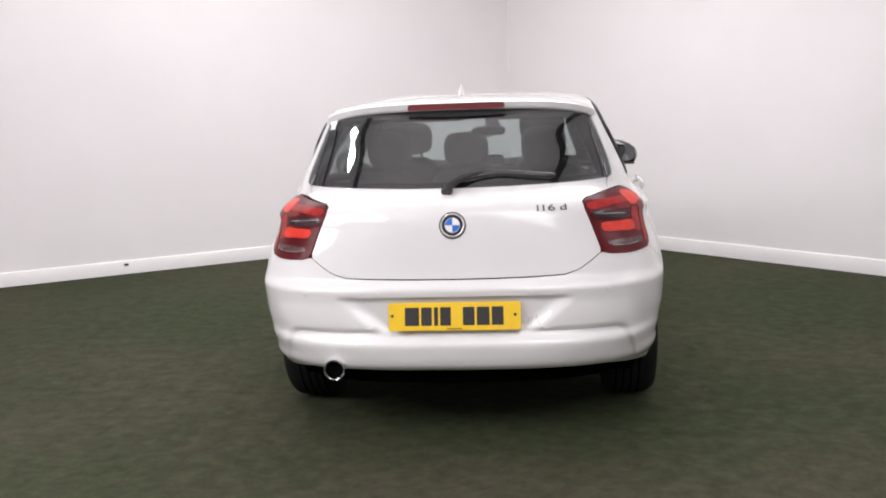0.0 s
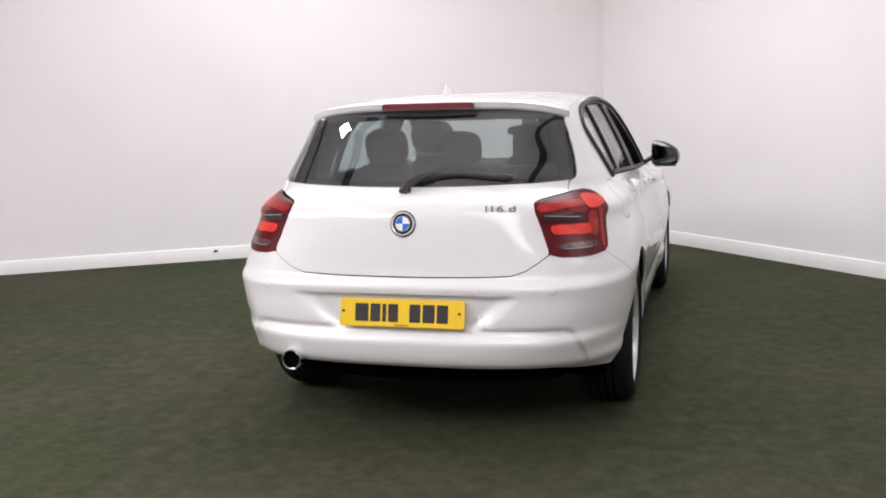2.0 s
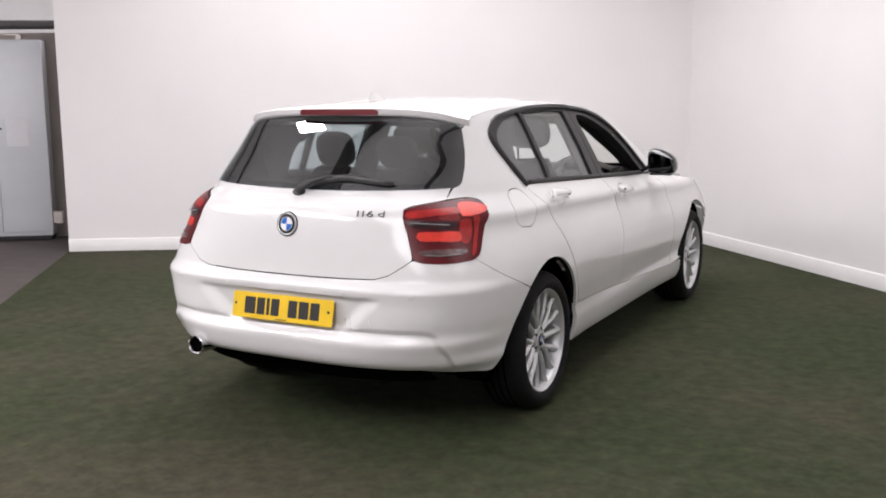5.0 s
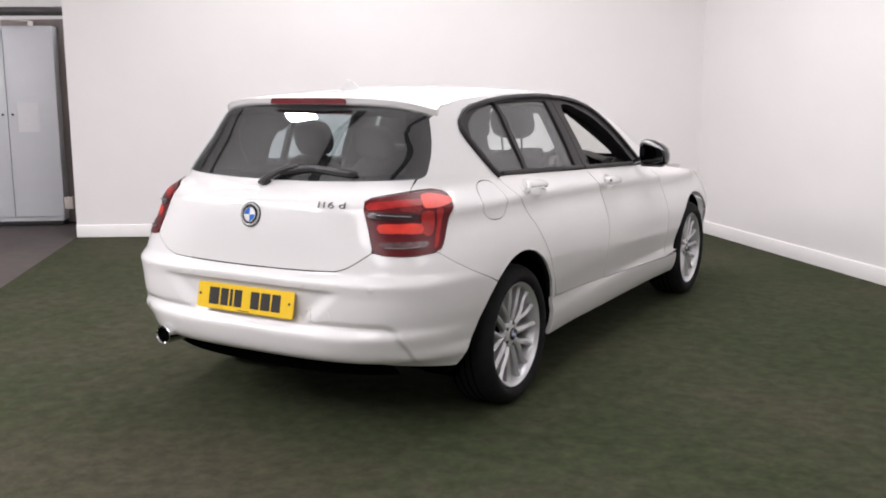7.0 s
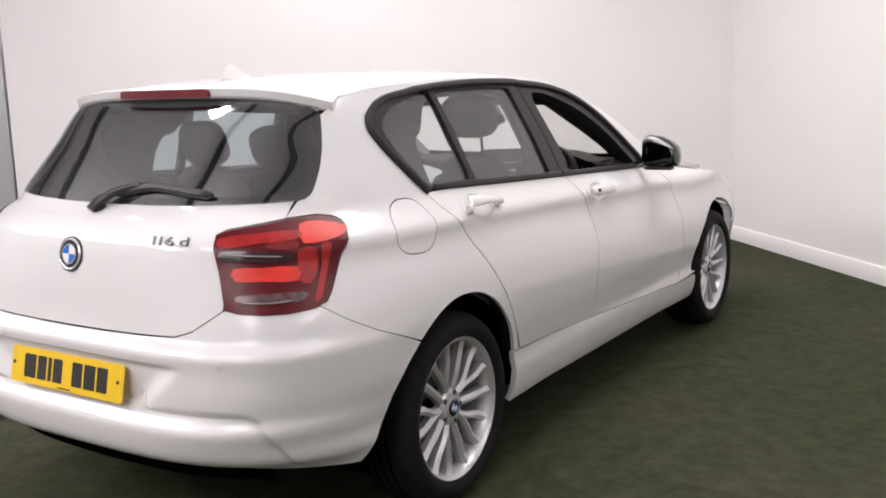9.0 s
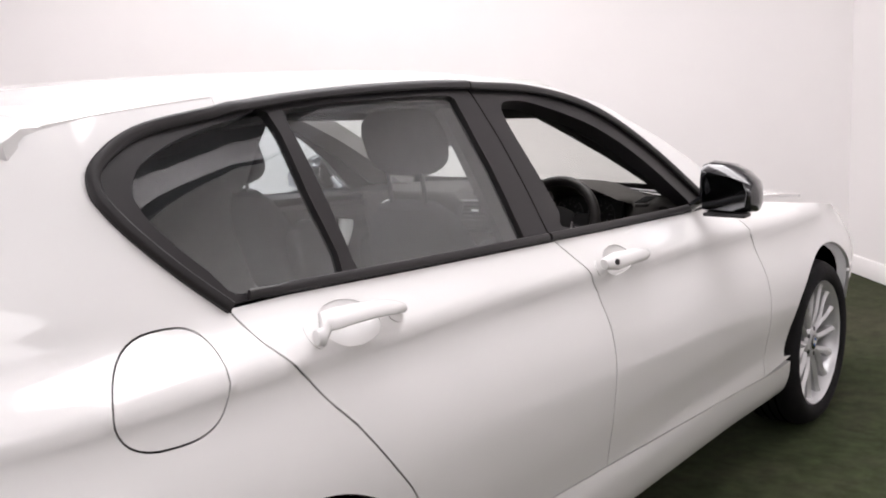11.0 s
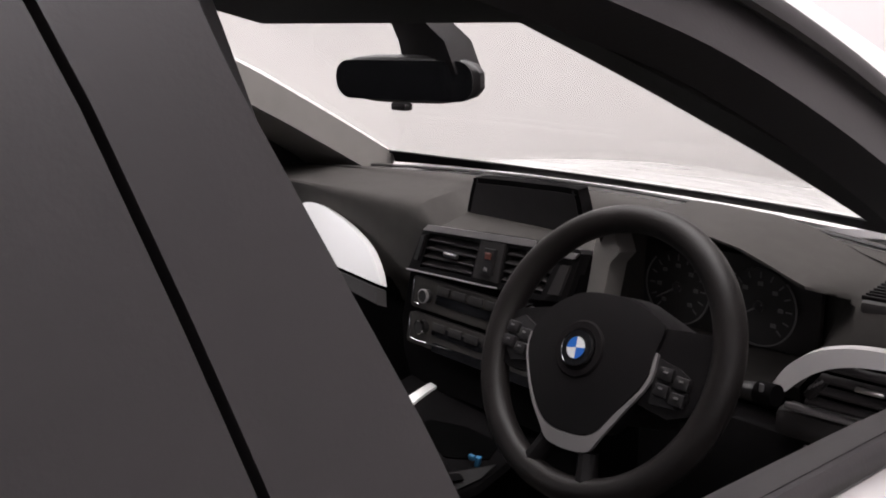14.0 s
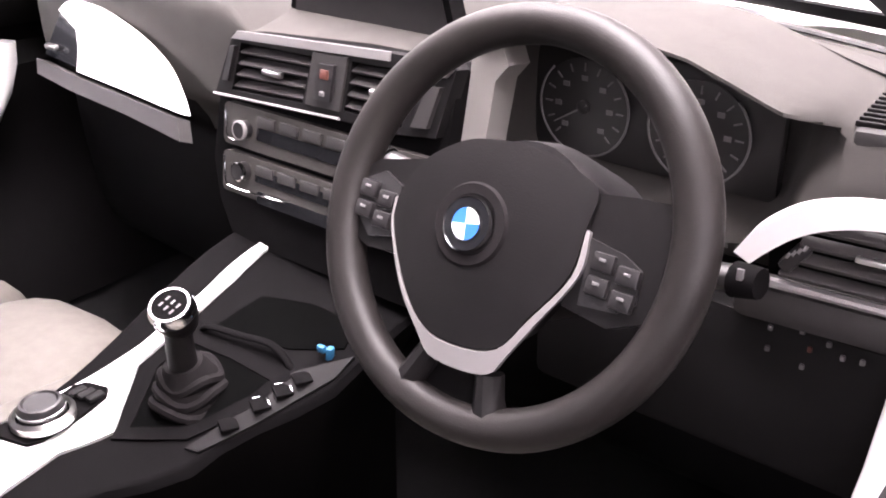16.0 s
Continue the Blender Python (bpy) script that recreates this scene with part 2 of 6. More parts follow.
def sharpen(bm, deg=35):
    lim = radians(deg)
    for e in bm.edges:
        if len(e.link_faces) != 2 or e.calc_face_angle(0) > lim:
            e.smooth = False
    return bm


def box(cx, cy, cz, sx, sy, sz, bev=0.004, m=None, seg=2, bm=None):
    """A bevelled box, added to bm."""
    tmp = bmesh.new()
    bmesh.ops.create_cube(tmp, size=1, matrix=Matrix.Diagonal((sx, sy, sz, 1)))
    if bev > 0:
        bmesh.ops.bevel(tmp, geom=tmp.edges[:], offset=min(bev, 0.45 * min(sx, sy, sz)), segments=seg, affect="EDGES", profile=0.5)
    tmp.transform(Matrix.Translation((cx, cy, cz)) @ (m or Matrix()))
    return join(tmp, bm)


def join(tmp, bm):
    sharpen(tmp)
    if bm is None:
        return tmp
    me = bpy.data.meshes.new("tmp")
    tmp.to_mesh(me)
    tmp.free()
    bm.from_mesh(me)
    bpy.data.meshes.remove(me)
    return bm


def loft(rings, close_u=True, caps=True, bm=None):
    """Skin through rings of equal length."""
    tmp = bmesh.new()
    vs = [[tmp.verts.new(p) for p in r] for r in rings]
    n = len(rings[0])
    for a, b in zip(vs, vs[1:]):
        for i in range(n if close_u else n - 1):
            j = (i + 1) % n
            tmp.faces.new((a[i], a[j], b[j], b[i]))
    if caps and close_u:
        tmp.faces.new(vs[0][::-1])
        tmp.faces.new(vs[-1])
    bmesh.ops.recalc_face_normals(tmp, faces=tmp.faces[:])
    return join(tmp, bm)


def tube(points, radius, seg=10, bm=None, closed=False, flat=1.0):
    """Round bar along points; radius may be a list."""
    pts = [Vector(p) for p in points]
    n = len(pts)
    rad = radius if isinstance(radius, (list, tuple)) else [radius] * n
    rings, prev = [], None
    for i, p in enumerate(pts):
        a = pts[(i - 1) % n] if closed or i else p
        b = pts[(i + 1) % n] if closed or i < n - 1 else p
        t = (b - a).normalized()
        if prev is None:
            u = t.cross(Vector((0, 0, 1)))
            if u.length < 1e-3:
                u = t.cross(Vector((1, 0, 0)))
        else:
            u = prev - t * prev.dot(t)
        u.normalize()
        prev = u
        v = t.cross(u)
        rings.append([p + (u * math.cos(k * math.tau / seg) + v * flat * math.sin(k * math.tau / seg)) * rad[i] for k in range(seg)])
    if closed:
        rings.append(rings[0])
        b = loft(rings, True, False)
        bmesh.ops.remove_doubles(b, verts=b.verts[:], dist=1e-5)
        return join(b, bm)
    return loft(rings, True, True, bm)


def lathe(profile, seg=48, m=None, bm=None, closed=False):
    """Turns (radius, height) pairs about the local z axis."""
    rings = []
    for r, h in profile:
        rings.append([Vector((r * math.cos(k * math.tau / seg), r * math.sin(k * math.tau / seg), h)) for k in range(seg)])
    if closed:
        rings.append(rings[0])
    b = loft(rings, True, not closed)
    if closed:
        bmesh.ops.remove_doubles(b, verts=b.verts[:], dist=1e-6)
        bmesh.ops.recalc_face_normals(b, faces=b.faces[:])
    if m:
        b.transform(m)
    return join(b, bm)


def pchip(xs, ys):
    """Smooth curve through the given knots, with no overshoot."""
    xs, ys = np.array(xs, float), np.array(ys, float)
    h, dl = np.diff(xs), np.diff(ys) / np.diff(xs)
    d = np.zeros(len(xs))
    for i in range(1, len(xs) - 1):
        if dl[i - 1] * dl[i] > 0:
            w1, w2 = 2 * h[i] + h[i - 1], h[i] + 2 * h[i - 1]
            d[i] = (w1 + w2) / (w1 / dl[i - 1] + w2 / dl[i])
    d[0], d[-1] = dl[0], dl[-1]

    def f(x):
        x = min(max(x, xs[0]), xs[-1])
        i = min(int(np.searchsorted(xs, x, "right")) - 1, len(xs) - 2)
        t = (x - xs[i]) / h[i]
        return float((1 + 2 * t) * (1 - t) ** 2 * ys[i] + t * (1 - t) ** 2 * h[i] * d[i] + t * t * (3 - 2 * t) * ys[i + 1] + t * t * (t - 1) * h[i] * d[i + 1])

    return f


def step(a, b, x):
    t = min(max((x - a) / (b - a), 0), 1)
    return t * t * (3 - 2 * t)


def dense(poly, h, closed=True):
    """Splits a polygon's sides into pieces no longer than h."""
    out = []
    n = len(poly)
    for i in range(n if closed else n - 1):
        a, b = Vector(poly[i]), Vector(poly[(i + 1) % n])
        k = max(1, int(math.ceil((b - a).length / h)))
        out += [a.lerp(b, j / k) for j in range(k)]
    if not closed:
        out.append(Vector(poly[-1]))
    return out


def smooth_line(pts, k=6, closed=False):
    """Catmull-Rom line through the points."""
    P = [Vector(p) for p in pts]
    n = len(P)
    out = []
    for i in range(n if closed else n - 1):
        p1, p2 = P[i], P[(i + 1) % n]
        p0 = P[(i - 1) % n] if closed or i else p1 * 2 - p2
        p3 = P[(i + 2) % n] if closed or i + 2 < n else p2 * 2 - p1
        for j in range(k):
            t = j / k
            out.append(0.5 * ((2 * p1) + (p2 - p0) * t + (2 * p0 - 5 * p1 + 4 * p2 - p3) * t * t + (3 * p1 - p0 - 3 * p2 + p3) * t ** 3))
    if not closed:
        out.append(P[-1])
    return out


def inset(poly, g):
    """Moves a closed polygon's points inwards by g."""
    n = len(poly)
    area = sum(poly[i][0] * poly[(i + 1) % n][1] - poly[(i + 1) % n][0] * poly[i][1] for i in range(n))
    s = 1 if area > 0 else -1
    out = []
    for i in range(n):
        a, b, c = Vector(poly[i - 1]), Vector(poly[i]), Vector(poly[(i + 1) % n])
        d1, d2 = (b - a), (c - b)
        if d1.length < 1e-7 or d2.length < 1e-7:
            out.append(b)
            continue
        d1.normalize(), d2.normalize()
        n1, n2 = Vector((-d1.y, d1.x)) * s, Vector((-d2.y, d2.x)) * s
        nn = n1 + n2
        if nn.length < 1e-4:
            nn = n1
        nn = nn / max(0.5, nn.dot(n1))
        out.append(b + nn * g)
    return out


def inside(p, poly):
    c, n = False, len(poly)
    j = n - 1
    for i in range(n):
        a, b = poly[i], poly[j]
        if (a[1] > p[1]) != (b[1] > p[1]) and p[0] < (b[0] - a[0]) * (p[1] - a[1]) / (b[1] - a[1]) + a[0]:
            c = not c
        j = i
    return c


from mathutils.geometry import delaunay_2d_cdt


def sheet(poly, surf, h=0.03, thick=0.01, holes=(), gap=0.0, mirror=False, off=0.0, bm=None, crisp=40):
    """A curved solid panel: the polygon in the surface's own coordinates, laid on surf(u, v, offset), with thickness and rim.
    mirror: adds the other half, joined at x = 0."""
    loops = [dense(inset(poly, gap) if gap else poly, h)] + [dense(q, h) for q in holes]
    pts, edges = [], []
    for lp in loops:
        o = len(pts)
        pts += [Vector((p[0], p[1])) for p in lp]
        edges += [(o + i, o + (i + 1) % len(lp)) for i in range(len(lp))]
    arr = np.array([(p.x, p.y) for p in pts])
    x0, y0 = arr.min(0)
    x1, y1 = arr.max(0)
    gx = np.arange(x0 + h * 0.5, x1, h)
    gy = np.arange(y0 + h * 0.5, y1, h)
    extra = []
    for x in gx:
        for y in gy:
            if np.min(np.abs(arr - (x, y)).max(1)) < h * 0.45:
                continue
            if inside((x, y), loops[0]) and not any(inside((x, y), q) for q in loops[1:]):
                extra.append(Vector((x, y)))
    vo, eo, fo, _, _, _ = delaunay_2d_cdt(pts + extra, edges, [], 1, 1e-6)
    if holes:
        fo = [f for f in fo if not any(inside(sum((vo[i] for i in f), Vector((0, 0))) / len(f), q) for q in loops[1:])]
    e = 1e-3
    tmp = bmesh.new()
    top, bot = [], []
    for q in vo:
        p = surf(q.x, q.y, off)
        du = surf(q.x + e, q.y, off) - surf(q.x - e, q.y, off)
        dv = surf(q.x, q.y + e, off) - surf(q.x, q.y - e, off)
        nn = du.cross(dv)
        nn = nn.normalized() if nn.length > 1e-12 else Vector((0, 0, 1))
        top.append(tmp.verts.new(p))
        bot.append(tmp.verts.new(p - nn * thick))
    count = {}
    for f in fo:
        for i in range(len(f)):
            k = tuple(sorted((f[i], f[(i + 1) % len(f)])))
            count[k] = count.get(k, 0) + 1
    for f in fo:
        tmp.faces.new([top[i] for i in f])
        tmp.faces.new([bot[i] for i in reversed(f)])
        for i in range(len(f)):
            a, b = f[i], f[(i + 1) % len(f)]
            if count[tuple(sorted((a, b)))] == 1:
                if mirror and abs(top[a].co.x) < 1e-4 and abs(top[b].co.x) < 1e-4:
                    continue
                tmp.faces.new((top[b], top[a], bot[a], bot[b]))
    if mirror:
        for v in tmp.verts:
            if abs(v.co.x) < 1e-4:
                v.co.x = 0
        g = bmesh.ops.duplicate(tmp, geom=tmp.verts[:] + tmp.edges[:] + tmp.faces[:])["geom"]
        for v in g:
            if isinstance(v, bmesh.types.BMVert):
                v.co.x *= -1
        bmesh.ops.reverse_faces(tmp, faces=[f for f in g if isinstance(f, bmesh.types.BMFace)])
        bmesh.ops.remove_doubles(tmp, verts=[v for v in tmp.verts if abs(v.co.x) < 1e-4], dist=1e-4)
    bmesh.ops.delete(tmp, geom=[v for v in tmp.verts if not v.link_faces], context="VERTS")
    for ed in tmp.edges:
        if len(ed.link_faces) == 2 and ed.calc_face_angle(0) > radians(crisp):
            ed.smooth = False
    if bm is None:
        return tmp
    me = bpy.data.meshes.new("tmp")
    tmp.to_mesh(me)
    tmp.free()
    bm.from_mesh(me)
    bpy.data.meshes.remove(me)
    return bm


def flip(ob, parent=None):
    """The same part on the car's other side."""
    me = ob.data.copy()
    me.transform(Matrix.Diagonal((-1, 1, 1, 1)))
    me.flip_normals()
    o2 = new(ob.name.split(".")[0], me)
    o2.parent = parent
    if "label" in ob:
        o2["label"] = ob["label"]
    return o2


def flip_tree(ob, parent):
    o2 = flip(ob, parent)
    for c in list(ob.children):
        flip(c, o2)
    return o2


def rrect(x0, y0, x1, y1, r, k=4):
    out = []
    for cx, cy, a0 in ((x1 - r, y0 + r, -90), (x1 - r, y1 - r, 0), (x0 + r, y1 - r, 90), (x0 + r, y0 + r, 180)):
        for i in range(k + 1):
            a = radians(a0 + 90 * i / k)
            out.append((cx + r * math.cos(a), cy + r * math.sin(a)))
    return out


def thing(name, label, category, x=0, y=0, z=0, group="", kind="", rz=0):
    e = new(name)
    e.matrix_world = pose(x, y, z, 0, 0, rz)
    return tagged(e, label, category, group, kind)


# ---- the studio ----
CORNER, WEND, EEND = Vector((0.08, 6.46)), Vector((-5.0, 3.23)), Vector((7.0, -0.6))


def wall_box(name, a, b, t, z0, z1, material, label):
    """A straight wall from a to b; its thickness t lies to the left of the way."""
    d = (b - a).normalized()
    n = Vector((-d.y, d.x)) * t
    bm = bmesh.new()
    ring = [a, b, b + n, a + n]
    loft([[Vector((p.x, p.y, z)) for p in ring] for z in (z0, z1)], bm=bm)
    return tagged(part(name, bm, material, None, "", False), label, "wall", kind="structure")


def wall_strip(name, a, b, t, h, label):
    """Skirting board with a rounded top edge, proud of the wall by t."""
    d = (b - a).normalized()
    n = Vector((d.y, -d.x))
    prof = [(0, 0.002), (t, 0.002), (t, h - 0.012), (t * 0.7, h - 0.003), (t * 0.3, h), (0, h)]
    rings = [[Vector((p.x + n.x * o, p.y + n.y * o, z)) for o, z in prof] for p in (a, b)]
    return tagged(part(name, sharpen(loft(rings)), M["skirting"]), label, "skirting board", kind="structure")


wall_box("wall_north", WEND, CORNER, 0.16, 0, CEIL, M["wall"], "plain white painted partition wall with a free end")
wall_box("wall_east", CORNER, EEND, 0.16, 0, 3.56, M["wall"], "plain white painted studio wall")
dL = (CORNER - WEND).normalized()
wall_strip("baseboard_north", WEND, CORNER, 0.018, 0.12, "white painted skirting board along the partition")
wall_strip("baseboard_east", CORNER, EEND, 0.018, 0.12, "white painted skirting board along the wall")
# outer walls are added to close the room; their grey sets bounce and reflections
for nm, a, b in (("wall_south", (8.0, -8.0), (-9.0, -8.0)), ("wall_west", (-9.0, -8.0), (-9.0, 7.5)), ("wall_far", (-9.0, 7.5), (8.0, 7.5)), ("wall_side", (8.0, 7.5), (8.0, -8.0))):
    wall_box(nm, Vector(b), Vector(a), 0.2, 0, CEIL, M["hall"], "plain grey wall added to close the hall")

bm = bmesh.new()
loft([[Vector(p) for p in ((-9.2, -8.2, z), (8.2, -8.2, z), (8.2, 7.7, z), (-9.2, 7.7, z))] for z in (CEIL, CEIL + 0.1)], bm=bm)
tagged(part("ceiling", bm, M["ceiling"], None, "", False), "pale sheet ceiling of the hall", "ceiling", kind="structure")
for i in range(6):
    o = Vector((-7.5 + 2.7 * i, -6.5 + 0.3 * i, 0))
    d = Vector((0.62, 0.78, 0))
    b = bmesh.new()
    for dz, wd, hh in ((0.0, 0.12, 0.018), (-0.1, 0.018, 0.2), (-0.2, 0.12, 0.018)):
        box(0, 0, 0, 15.0, wd, hh, 0, bm=b)
        bmesh.ops.translate(b, verts=b.verts[-8:], vec=(0, 0, dz))
    b.transform(Matrix.Translation(Vector((-0.5 + (i - 2.5) * 2.1, -0.6 - (i - 2.5) * 1.5, CEIL - 0.02))) @ Matrix.Rotation(math.atan2(0.78, 0.62), 4, "Z"))
    tagged(part("roof_beam", b, M["steel"], None, "", False), "dark painted steel roof beam under the ceiling", "beam", "roof beams", "structure")
for px_, py_, ln_ in ((3.3, 3.25, 9.0), (3.73, 3.88, 9.0)):
    b = box(0, 0, 0, ln_, 0.16, 0.14, 0.004)
    b.transform(Matrix.Translation((px_, py_, CEIL - 0.30)) @ Matrix.Rotation(math.atan2(1.0, -0.68), 4, "Z"))
    tagged(part("roof_purlin", b, M["steel"], None, "", False), "dark steel purlin running under the roof beams", "beam", "roof purlins", "structure")
for lx, ly, _, la in LAMPS:
    e = thing("strip_light", "white ceiling strip light with a bare diffuser, added out of view", "ceiling light", lx, ly, CEIL - 0.9, "ceiling strip lights", rz=la)
    part("housing", box(0, 0, 0, 1.56, 3.5, 0.05, 0.008), M["skirting"], e)
    for sy in (-1.1, 1.1):
        part("hanger", box(0, sy, 0.45, 0.02, 0.02, 0.88, 0.004), M["steel"], e)

e = thing("panel_light", "small white ceiling panel light on a thin rod", "ceiling light", -1.50, 0.27, 3.165, rz=15)
part("housing", box(0, 0, 0, 0.30, 0.22, 0.04, 0.006), M["skirting"], e)
part("rod", box(0, 0, 0.63, 0.012, 0.012, 1.22, 0.002), M["steel"], e)

# ground: one turf sheet over a concrete floor
bm = bmesh.new()
loft([[Vector(p) for p in ((-9.2, -8.2, z), (8.2, -8.2, z), (8.2, 7.7, z), (-9.2, 7.7, z))] for z in (-0.12, -0.012)], bm=bm)
tagged(part("floor", bm, M["concrete"], None, "", False), "worn brown-grey concrete floor of the hall", "floor", kind="structure")


def turf_z(x, y):
    return 0.003 * noise.noise(Vector((x * 0.6, y * 0.6, 0))) + 0.0015 * noise.noise(Vector((x * 4, y * 4, 3))) - 0.003


TURF = [(-5.06, 3.28), (-3.52, 1.32), (-1.2, -1.6), (2.2, -6.0), (6.8, -4.0), (6.9, -0.45), (0.08, 6.5)]
bm = sheet(TURF, lambda u, v, off=0.0: Vector((u, v, turf_z(u, v) + off)), 0.14, 0.008)
tagged(part("ground", bm, M["turf"]), "short dark green artificial turf, worn brownish in places", "artificial turf", kind="structure")


def grass_blades():
    """Loose short fibres that break up the turf's surface near the camera's way."""
    rnd = random.Random(5)
    vs, fs = [], []
    for _ in range(30000):
        x, y = rnd.uniform(-3.2, 3.6), rnd.uniform(-3.4, 2.6)
        if not inside((x, y), TURF):
            continue
        a, h, l = rnd.uniform(0, math.tau), rnd.uniform(0.002, 0.005), rnd.uniform(0.004, 0.012)
        z, wd = turf_z(x, y), 0.0016
        c, s = math.cos(a), math.sin(a)
        i = len(vs)
        vs += [(x - s * wd, y + c * wd, z), (x + s * wd, y - c * wd, z), (x + c * l, y + s * l, z + h)]
        fs.append((i, i + 1, i + 2))
    me = bpy.data.meshes.new("grass_fibres")
    me.from_pydata(vs, [], fs)
    me.materials.append(M["turf"])
    return tagged(new("grass_fibres", me), "loose green turf fibres standing on the ground", "turf fibres", kind="stuff")


grass_blades()

# cabinet beyond the wall's free end
ca = math.degrees(math.atan2(dL.y, dL.x)) + 4
cab = thing("storage_cabinet", "pale grey steel two-door storage cabinet with a paper notice", "cabinet", -6.30, 3.41, -0.012, rz=ca)
part("body", box(0.08, 0.15, 1.05, 0.98, 0.26, 2.0, 0.008), M["cabinet"], cab)
part("plinth", box(0.08, 0.15, 0.025, 0.94, 0.22, 0.05, 0.003), M["plastic"], cab)
for x0 in (-0.158, 0.338):
    d = part("door", box(x0, 0.012, 1.06, 0.488, 0.02, 1.92, 0.004), M["cabinet"], cab)
    part("lock", lathe([(0.012, 0), (0.012, 0.008), (0.005, 0.011), (0.0, 0.011)], 16, pose(x0 - 0.2 if x0 > 0 else x0 + 0.2, 0.002, 1.16, 90)), M["plastic"], d)
nt_ = thing("paper_notice", "white sheet of paper stuck to the cabinet door", "paper", 0, 0, 0)
nt_.matrix_world = cab.matrix_world.copy()
part("sheet", sheet(rrect(0.19, 0.98, 0.40, 1.28, 0.004), lambda u, v, off=0.0: Vector((u, -0.002 - 0.006 * max(0, u - 0.34) * (1.3 - v) * 10 - off, v)), 0.05, 0.001), M["paper"], nt_)
for i, (bx, bw, bh) in enumerate(((-0.2, 0.42, 0.09), (0.2, 0.26, 0.06))):
    e = thing("cardboard_box", "flattened pale cardboard box lying on the cabinet", "cardboard box", 0, 0, 0)
    e.matrix_world = cab.matrix_world @ pose(bx, 0.17, 2.05 + bh / 2 + 0.001, 0, 0, 6 * i - 3)
    part("carton", box(0, 0, 0, bw, 0.24, bh, 0.006), M["cardboard"], e)
    part("flap", box(bw * 0.3, -0.13, bh * 0.3, bw * 0.5, 0.05, 0.006, 0.002, Matrix.Rotation(0.3, 4, "X")), M["cardboard"], e)
# brown store wall behind, with a pipe and a socket
sa, sb = WEND + Vector((-3.2, -1.0)) + Vector((-dL.y, dL.x)) * 0.75, WEND + dL * 1.6 + Vector((-dL.y, dL.x)) * 0.75
wall_box("wall_store", sa, sb, 0.12, 0, 2.12, M["brown"], "brown-grey low wall behind the cabinet")
sp = WEND + dL * 0.25 + Vector((-dL.y, dL.x)) * 0.70
bm = tube([(sp.x - dL.x * 1.6, sp.y - dL.y * 1.6, 2.17), (sp.x + dL.x * 1.0, sp.y + dL.y * 1.0, 2.17)], 0.045, 14)
tagged(part("duct_pipe", bm, M["steel"]), "grey pipe running along the top of the low wall", "pipe")
e = thing("wall_socket", "small pale socket box low on the brown wall", "socket", sp.x - dL.x * 0.55, sp.y - dL.y * 0.55, 0.25, rz=math.degrees(math.atan2(dL.y, dL.x)))
part("socket_body", box(0, 0.015, 0, 0.09, 0.06, 0.12, 0.006), M["cardboard"], e)
p = WEND + dL * 2.1 + Vector((dL.y, -dL.x)) * 0.021
e = thing("wall_bracket", "tiny dark clip on the skirting board", "clip", p.x, p.y, 0.085, rz=math.degrees(math.atan2(dL.y, dL.x)))
part("clip_body", box(0, 0, 0, 0.035, 0.01, 0.02, 0.003), M["plastic"], e)


# ---- the car: outer shell ----
YC, U0, YF = 1.0, -0.6, 3.3
WT = pchip([0.15, 0.21, 0.25, 0.30, 0.36, 0.40, 0.44, 0.55, 0.65, 0.74, 0.82, 0.88, 0.915, 0.935, 0.947, 0.985, 1.02, 1.035, 1.06, 1.15, 1.25, 1.33, 1.38, 1.43],
           [0.78, 0.815, 0.840, 0.853, 0.859, 0.854, 0.859, 0.874, 0.877, 0.869, 0.850, 0.8315, 0.8265, 0.8315, 0.8275, 0.7975, 0.770, 0.762, 0.752, 0.714, 0.668, 0.628, 0.601, 0.565])
YR = pchip([0.28, 0.33, 0.345, 0.36, 0.40, 0.444, 0.454, 0.488, 0.51, 0.60, 0.645, 0.662, 0.674, 0.704, 0.75, 0.85, 0.91, 0.965, 0.985, 1.00, 1.04, 1.05, 1.10, 1.20, 1.30, 1.36, 1.43],
           [0.10, 0.048, 0.024, 0.012, -0.002, -0.009, -0.006, 0.020, 0.023, 0.016, 0.009, 0.007, 0.012, 0.041, 0.046, 0.055, 0.064, 0.080, 0.093, 0.118, 0.2185, 0.228, 0.272, 0.36, 0.448, 0.505, 0.56])
NN = pchip([0.30, 0.34, 0.39, 0.45, 0.53, 0.60, 0.66, 0.72, 0.80, 0.87, 0.95, 0.99, 1.065, 1.2, 1.32], [3.3, 3.5, 3.7, 3.95, 4.25, 4.45, 4.55, 4.35, 3.95, 3.6, 3.4, 3.4, 4.0, 4.2, 5.0])
YFRONT = pchip([0.2, 0.4, 0.6, 0.75, 0.9, 1.1], [4.18, 4.27, 4.30, 4.22, 3.9, 3.6])


def side_x(y, z):
    """Half width of the body at a place along the car and a height."""
    zz = z + 0.042 * (min(max(y, 0.2), 3.6) - 1.0) * step(0.45, 0.75, z)
    x = WT(zz)
    g = step(0.93, 1.03, zz)
    x -= g * 0.026 * ((y - 1.9) / 1.0) ** 2
    x -= (1 - g) * 0.014 * step(1.15, 1.6, y) * (1 - step(2.7, 3.3, y))
    return x


